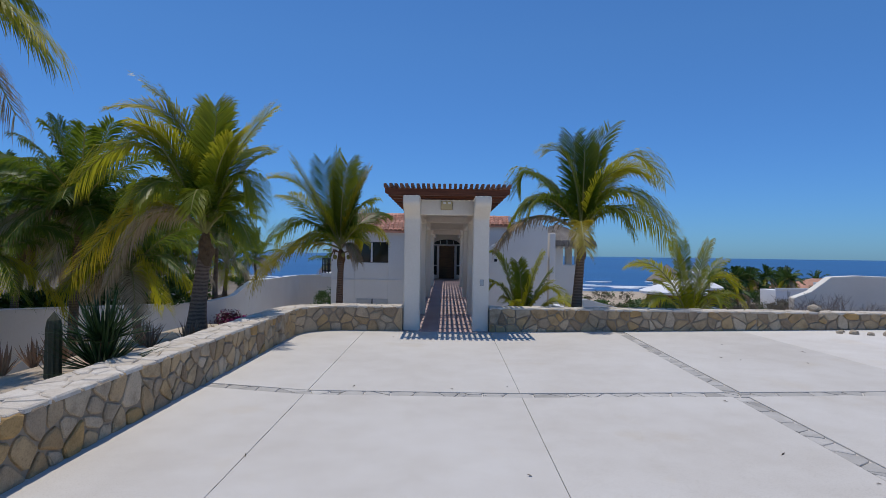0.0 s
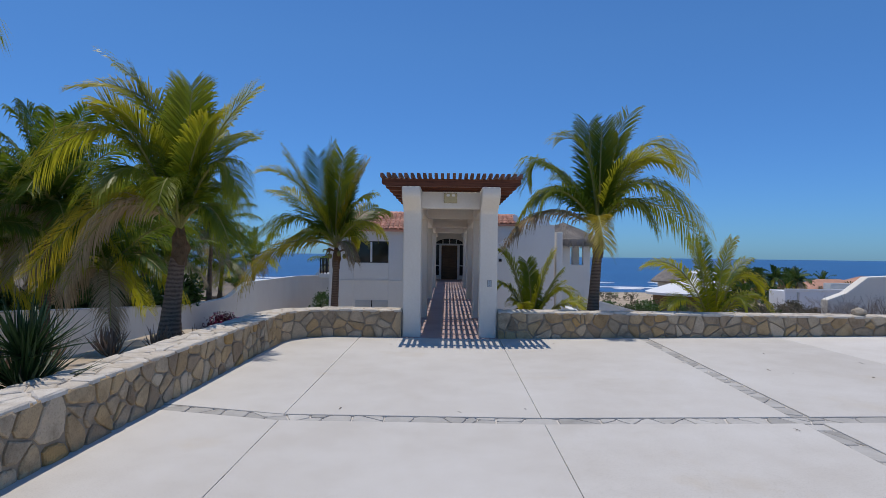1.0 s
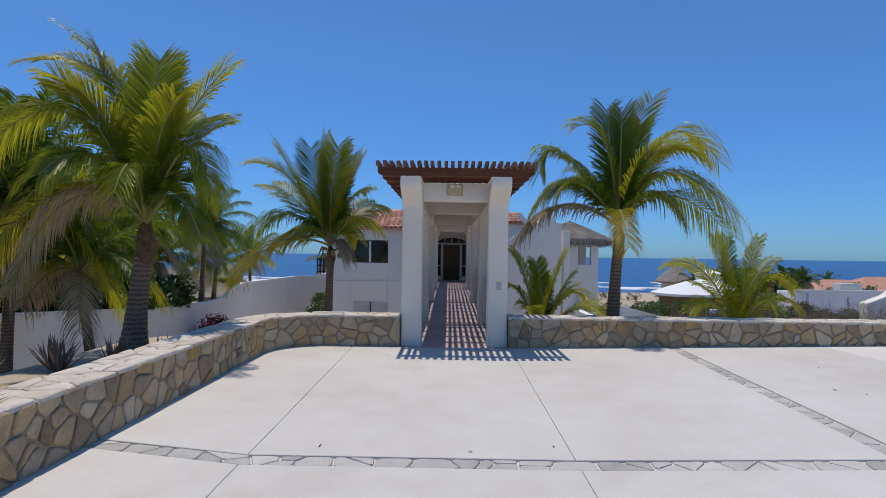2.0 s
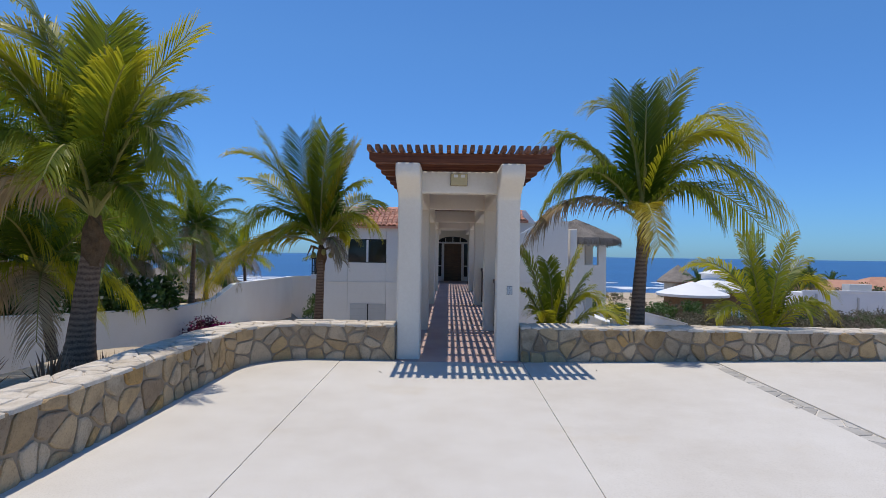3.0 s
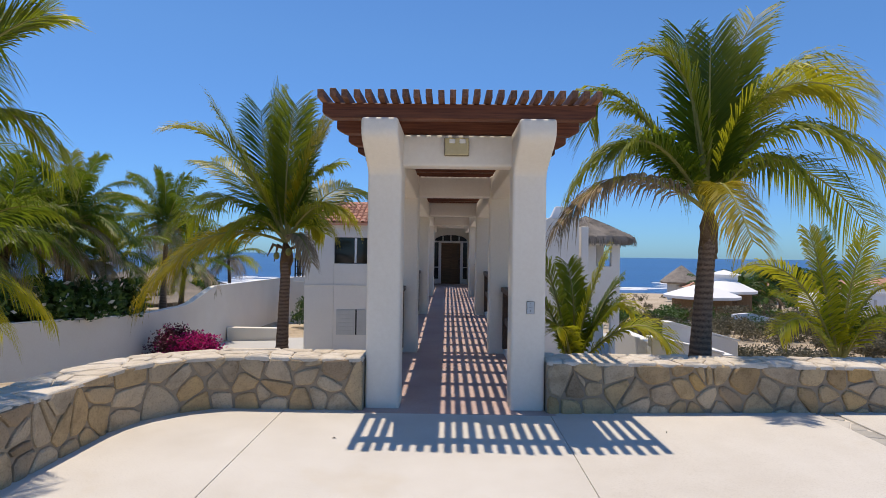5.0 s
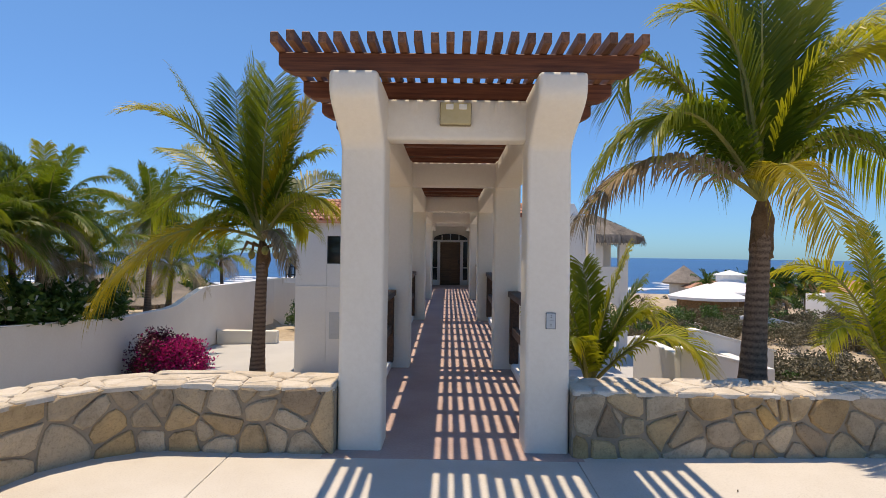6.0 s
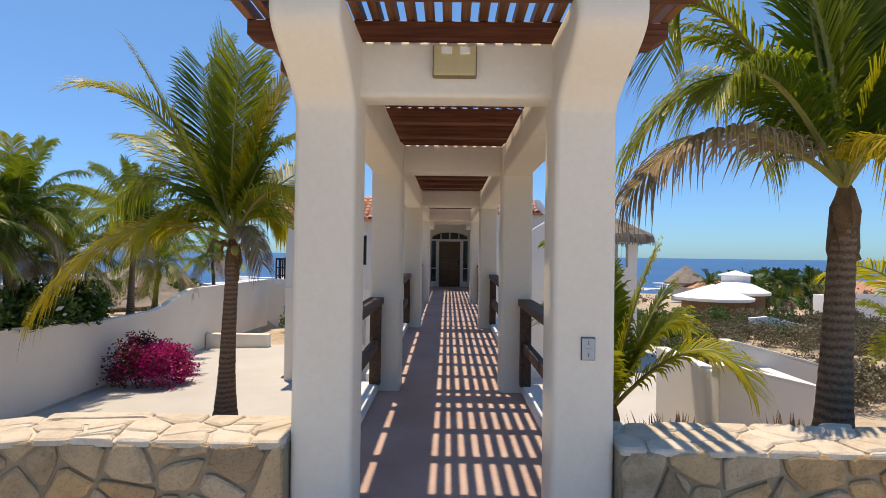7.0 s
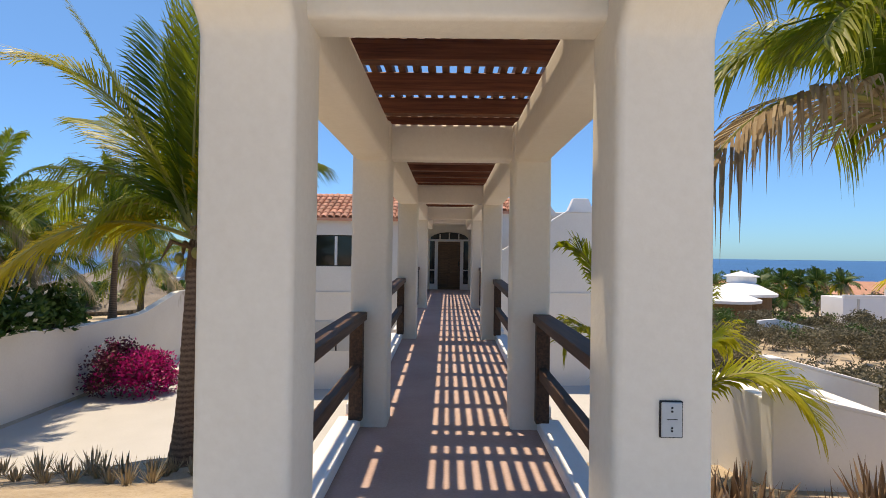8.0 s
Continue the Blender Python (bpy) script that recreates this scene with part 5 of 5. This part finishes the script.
for i, (x, y, z, r) in enumerate(((-7.6, 38.5, -2.6, 1.2), (-9.3, 41.0, -2.6, 1.4), (-7.0, 43.0, -2.4, 1.6), (-6.8, 35.2, -2.8, 0.9))):
    leaf_cloud("garden_bush", (x, y, z), (r, r, r), 1200, 0.16, SHRUB, 140 + i, "dark green bush beside the villa", "bush", "garden bushes")

for i in range(12):
    rr = random.Random(1200 + i)
    x, y = 18.5 + i * 1.15, 49.5 + rr.uniform(-1.5, 1.5)
    leaf_cloud("scrub_bush", (x, y, land(x, y) + 0.8), (1.4, 1.4, 1.1), 700, 0.17, SHRUB if i % 3 == 0 else SCRUB, 1210 + i, "dry grey-green desert scrub on sand", "scrub", "desert scrub", "stuff", twigs=8)
for i, (x, y) in enumerate(((12.6, 43.0), (14.0, 45.5), (15.6, 44.0), (17.0, 47.0), (13.2, 47.5), (18.6, 45.8), (11.2, 45.0))):
    leaf_cloud("garden_bush", (x, y, land(x, y) + 0.8), (1.3, 1.3, 1.1), 900, 0.17, SHRUB, 1260 + i, "low green bush on the sandy lot", "bush", "garden bushes", twigs=6)
# scrub on the open lot
rng = random.Random(77)
made = 0
for i in range(1000):
    near = i < 330
    near_y = rng.uniform(25, 50)
    x, y = (rng.uniform(0.36, 0.95) * (near_y - 8), near_y) if near else (rng.uniform(7, 95), rng.uniform(44, 135))
    if abs(math.atan2(x, y + 3)) > 0.85 or (21 < x < 33 and 52 < y < 62) or (33 < x < 52 and 54 < y < 63) or (x < 9.8 and y < 34):
        continue
    if noise.noise((x * 0.09, y * 0.09, 5)) < (-0.42 if near else -0.3):
        continue
    r = rng.uniform(0.7, 1.6) if near else rng.uniform(0.8, 2.0)
    made += 1
    if made > 290:
        break
    leaf_cloud("scrub_bush", (x, y, land(x, y) + r * 0.3), (r, r, r * 0.6), 650 if near else 240, 0.13 if near else 0.22, SCRUB if rng.random() < 0.86 else SHRUB, 500 + i, "dry grey-green desert scrub on sand", "scrub", "desert scrub", "stuff", twigs=8)


for i in range(16):
    rr = random.Random(900 + i)
    y = rr.uniform(62, 98)
    x = (y - 8) * rr.uniform(0.5, 0.86)
    r = rr.uniform(1.2, 2.2)
    leaf_cloud("garden_tree", (x, y, land(x, y) + r * 0.8), (r, r, r), 480, 0.3, SHRUB if i % 2 else SCRUB, 950 + i, "green garden tree among the distant villas", "tree", "distant trees", twigs=6)


def bare_shrub(at, size, seed):
    rng = random.Random(seed)
    verts, faces = [], []
    def grow(p, d, ln, r, depth):
        q = p + d * ln
        v, f = tube([p, p + d * ln * 0.5 + Vector((rng.uniform(-1, 1), rng.uniform(-1, 1), 0)) * ln * 0.1, q], [r, r * 0.8, r * 0.6], 4, False)
        b = len(verts)
        verts.extend(v)
        faces.extend(tuple(i + b for i in k) for k in f)
        if depth:
            for _ in range(rng.choice((2, 3))):
                nd = (d + Vector((rng.uniform(-1, 1), rng.uniform(-1, 1), rng.uniform(-0.5, 0.8))) * 0.75).normalized()
                grow(q, nd, ln * rng.uniform(0.6, 0.85), r * 0.6, depth - 1)
    for i in range(7):
        a = i * 0.9
        grow(Vector((0, 0, 0)), Vector((math.cos(a) * 0.8, math.sin(a) * 0.8, 1)).normalized(), size * 0.35, 0.016, 4)
    ob = raw("bare_shrub", verts, faces, TWIG)
    ob.location = at
    return tagged(ob, "leafless grey-brown shrub behind the stone wall", "shrub", "bare shrubs")


for i, (x, y, s) in enumerate(((8.0, 12.3, 1.2), (8.6, 12.0, 1.1), (9.3, 12.2, 1.2), (7.6, 12.6, 0.9), (10.2, 12.2, 1.0), (11.3, 12.4, 1.1))):
    bare_shrub((x, y, land(x, y) - 0.02), s, 10 + i)

# ---------------------------------------------------------------- neighbours
dome = thing("round_house", (26.2, 56.0, -5.2), "white round house with shallow conical roofs and a small cupola", "house")


def cone(name, centre, r, z, rise, parent, material, skirt=0.25):
    v, f = tube([centre + Vector((0, 0, z - skirt)), centre + Vector((0, 0, z)), centre + Vector((0, 0, z + rise * 0.6)), centre + Vector((0, 0, z + rise))], [r, r * 1.01, r * 0.42, 0.05], 36)
    return raw(name, v, f, material, parent)


DZ = 5.2
dome.scale = (0.92, 0.92, 0.96)
cone("roof", Vector((1.0, 2.5, 0)), 3.1, DZ - 1.55, 1.45, dome, WHITE)
cone("roof", Vector((-2.6, 0, 0)), 3.6, DZ - 1.95, 1.2, dome, WHITE)
v, f = tube([Vector((1.2, 3, DZ - 0.6)), Vector((1.2, 3, DZ + 0.0))], [1.35, 1.35], 20)
raw("cupola", v, f, WHITE, dome)
cone("cupola_roof", Vector((1.2, 3, 0)), 1.6, DZ + 0.05, 0.45, dome, WHITE, 0.1)
# walls coloured dark, with the shade under the roof rims painted in
for cx, cy, r, zt in ((1.0, 2.5, 2.6, -1.8), (-2.6, 0, 2.8, -2.2)):
    v, f = tube([Vector((cx, cy, -0.6)), Vector((cx, cy, DZ + zt))], [r, r], 28)
    raw("wall", v, f, FIBRE, dome)
blk = thing("flat_house", (38.6, 57.0, -5.5), "white flat-roofed house with a roof parapet", "house")
box("wall", (-4.6, -2.0, 0), (12.5, 0.8, 3.7), WHITE, blk, 0.03)
box("parapet", (-4.6, -2.05, 3.7), (12.5, -1.8, 3.95), WHITE, blk, 0.02)
box("downpipe", (-3.4, -2.12, 0), (-3.25, -2.0, 3.6), SHUTTER, blk)
box("downpipe", (0.6, -2.12, 0), (0.75, -2.0, 3.3), SHUTTER, blk)
box("roof_unit", (1.0, -0.5, 3.7), (3.2, 0.6, 4.5), SHUTTER, blk, 0.03)
for i, (a, b) in enumerate((((14.5, 46.5, -4.2), (19.0, 46.8, -3.0)), ((20.5, 44.0, -4.2), (24.5, 44.3, -2.6)))):
    bm = prism_bm([(a[0], a[2] - 0.5), (a[0], b[2]), (a[0] + 1.2, b[2] + 0.12), (b[0], b[2] - 0.5), (b[0], a[2] - 0.5)], "y", a[1], b[1], 0.02)
    tagged(part("garden_wall", bm, WHITE), "low white garden wall on the open lot", "wall", "lot walls", "structure")


def far_house(x, y, w, d, h, rise, z, label, thatch=False):
    hs = thing("villa", (x, y, z), label, "house", "distant villas")
    box("wall", (-w / 2, -d / 2, -1), (w / 2, d / 2, h), SHUTTER, hs)
    for i in range(int(w / 2.2)):
        wx = -w / 2 + 0.7 + i * 2.2
        box("window", (wx, -d / 2 - 0.03, h * 0.35), (wx + 1.1, -d / 2, h * 0.8), GLASS, hs)
    o = 0.6
    v = [(-w / 2 - o, -d / 2 - o, h), (w / 2 + o, -d / 2 - o, h), (w / 2 + o, d / 2 + o, h), (-w / 2 - o, d / 2 + o, h), (-w * 0.16, 0, h + rise), (w * 0.16, 0, h + rise)]
    raw("roof", v, [(0, 1, 5, 4), (1, 2, 5), (2, 3, 4, 5), (3, 0, 4), (3, 2, 1, 0)], THATCH if thatch else PINK_ROOF, hs)


for x, y, w, d, h, rise, dz in ((70, 100, 13, 8, 3.0, 2.0, 0), (58, 104, 10, 7, 2.8, 1.6, 0), (50, 108, 10, 7, 3.0, 1.7, 0), (82, 106, 12, 8, 3.2, 2.2, 0), (96, 112, 14, 8, 3.2, 2.2, 0)):
    far_house(x, y, w, d, h, rise, -7.2 + dz, "distant villa with a clay tiled hip roof")
hut = thing("palapa", (46.0, 112.0, -7.0), "distant round thatched palapa roof", "palapa", "palapas")
v, f = tube([(0, 0, 0), (0, 0, 3.6)], [2.6, 2.6], 16)
raw("wall", v, f, SHUTTER, hut)
thatch_cone("thatch_roof", hut, (0, 0, 3.6), 4.0, 3.3, random.Random(2), 0.4, 200)
for i, (x, y, r, z, hgt) in enumerate(((-18.4, 38.0, 6.2, -1.3, 1.9), (-22.5, 27.0, 4.6, -1.0, 2.8), (-21.0, 16.5, 4.2, 0.6, 3.2))):
    hut = thing("palapa", (x, y, -2.0), "large grey thatched palapa beyond the boundary wall", "palapa", "palapas")
    for a in range(8):
        px_, py_ = math.cos(a * 0.785) * r * 0.8, math.sin(a * 0.785) * r * 0.8
        v, f = tube([(px_, py_, -0.5), (px_, py_, z + 2.2)], [0.14, 0.12], 8)
        raw("post", v, f, BARK, hut)
    thatch_cone("thatch_roof", hut, (0, 0, z + 2.0), r, hgt, random.Random(50 + i), 0.5, 900)

# ---------------------------------------------------------------- small things


def rock(at, r, seed, label="rounded beige rock"):
    bm = bmesh.new()
    bmesh.ops.create_icosphere(bm, subdivisions=3, radius=r)
    for v in bm.verts:
        k = 1 + 0.28 * noise.noise(v.co * (1.6 / r) + Vector((seed, 0, 0))) + 0.08 * noise.noise(v.co * (5 / r))
        v.co = Vector((v.co.x * k * 1.2, v.co.y * k, v.co.z * k * 0.75))
    ob = part("rock", bm, ROCK, None, "", True)
    ob.location = at
    return tagged(ob, label, "rock", "rocks")


rock((7.5, 10.25, WALL_H + 0.065), 0.1, 1, "rounded beige rock lying on the stone wall")
for i, (x, y, r) in enumerate(((7.3, 9.6, 0.06), (7.5, 9.5, 0.08), (7.7, 9.35, 0.06), (7.95, 9.25, 0.09), (7.45, 9.75, 0.05), (8.2, 9.1, 0.08), (8.45, 8.95, 0.09))):
    rock((x + 0.25, y, pad_z(x) + r * 0.4), r * 0.85, 3 + i, "beige rock on the edge of the driveway")
rng = random.Random(91)
for i in range(30):
    x, y = rng.uniform(-2.4, 6.5), rng.uniform(-1, 9.6)
    ln, a = rng.uniform(0.012, 0.038), rng.uniform(0, 3.14)
    c, s = math.cos(a) * ln, math.sin(a) * ln
    z = pad_z(x) + 0.004
    w = rng.uniform(0.004, 0.008)
    ob = raw("dry_leaf", [(-c, -s, 0), (-s * w / ln, c * w / ln, 0.004), (c, s, 0.006), (s * w / ln, -c * w / ln, 0.001), (0, 0, 0.009)], [(0, 4, 1), (1, 4, 2), (2, 4, 3), (3, 4, 0)], DEBRIS)
    ob.location = (x, y, z)
    tagged(ob, "dry brown leaf scrap on the concrete", "leaf", "leaf litter")
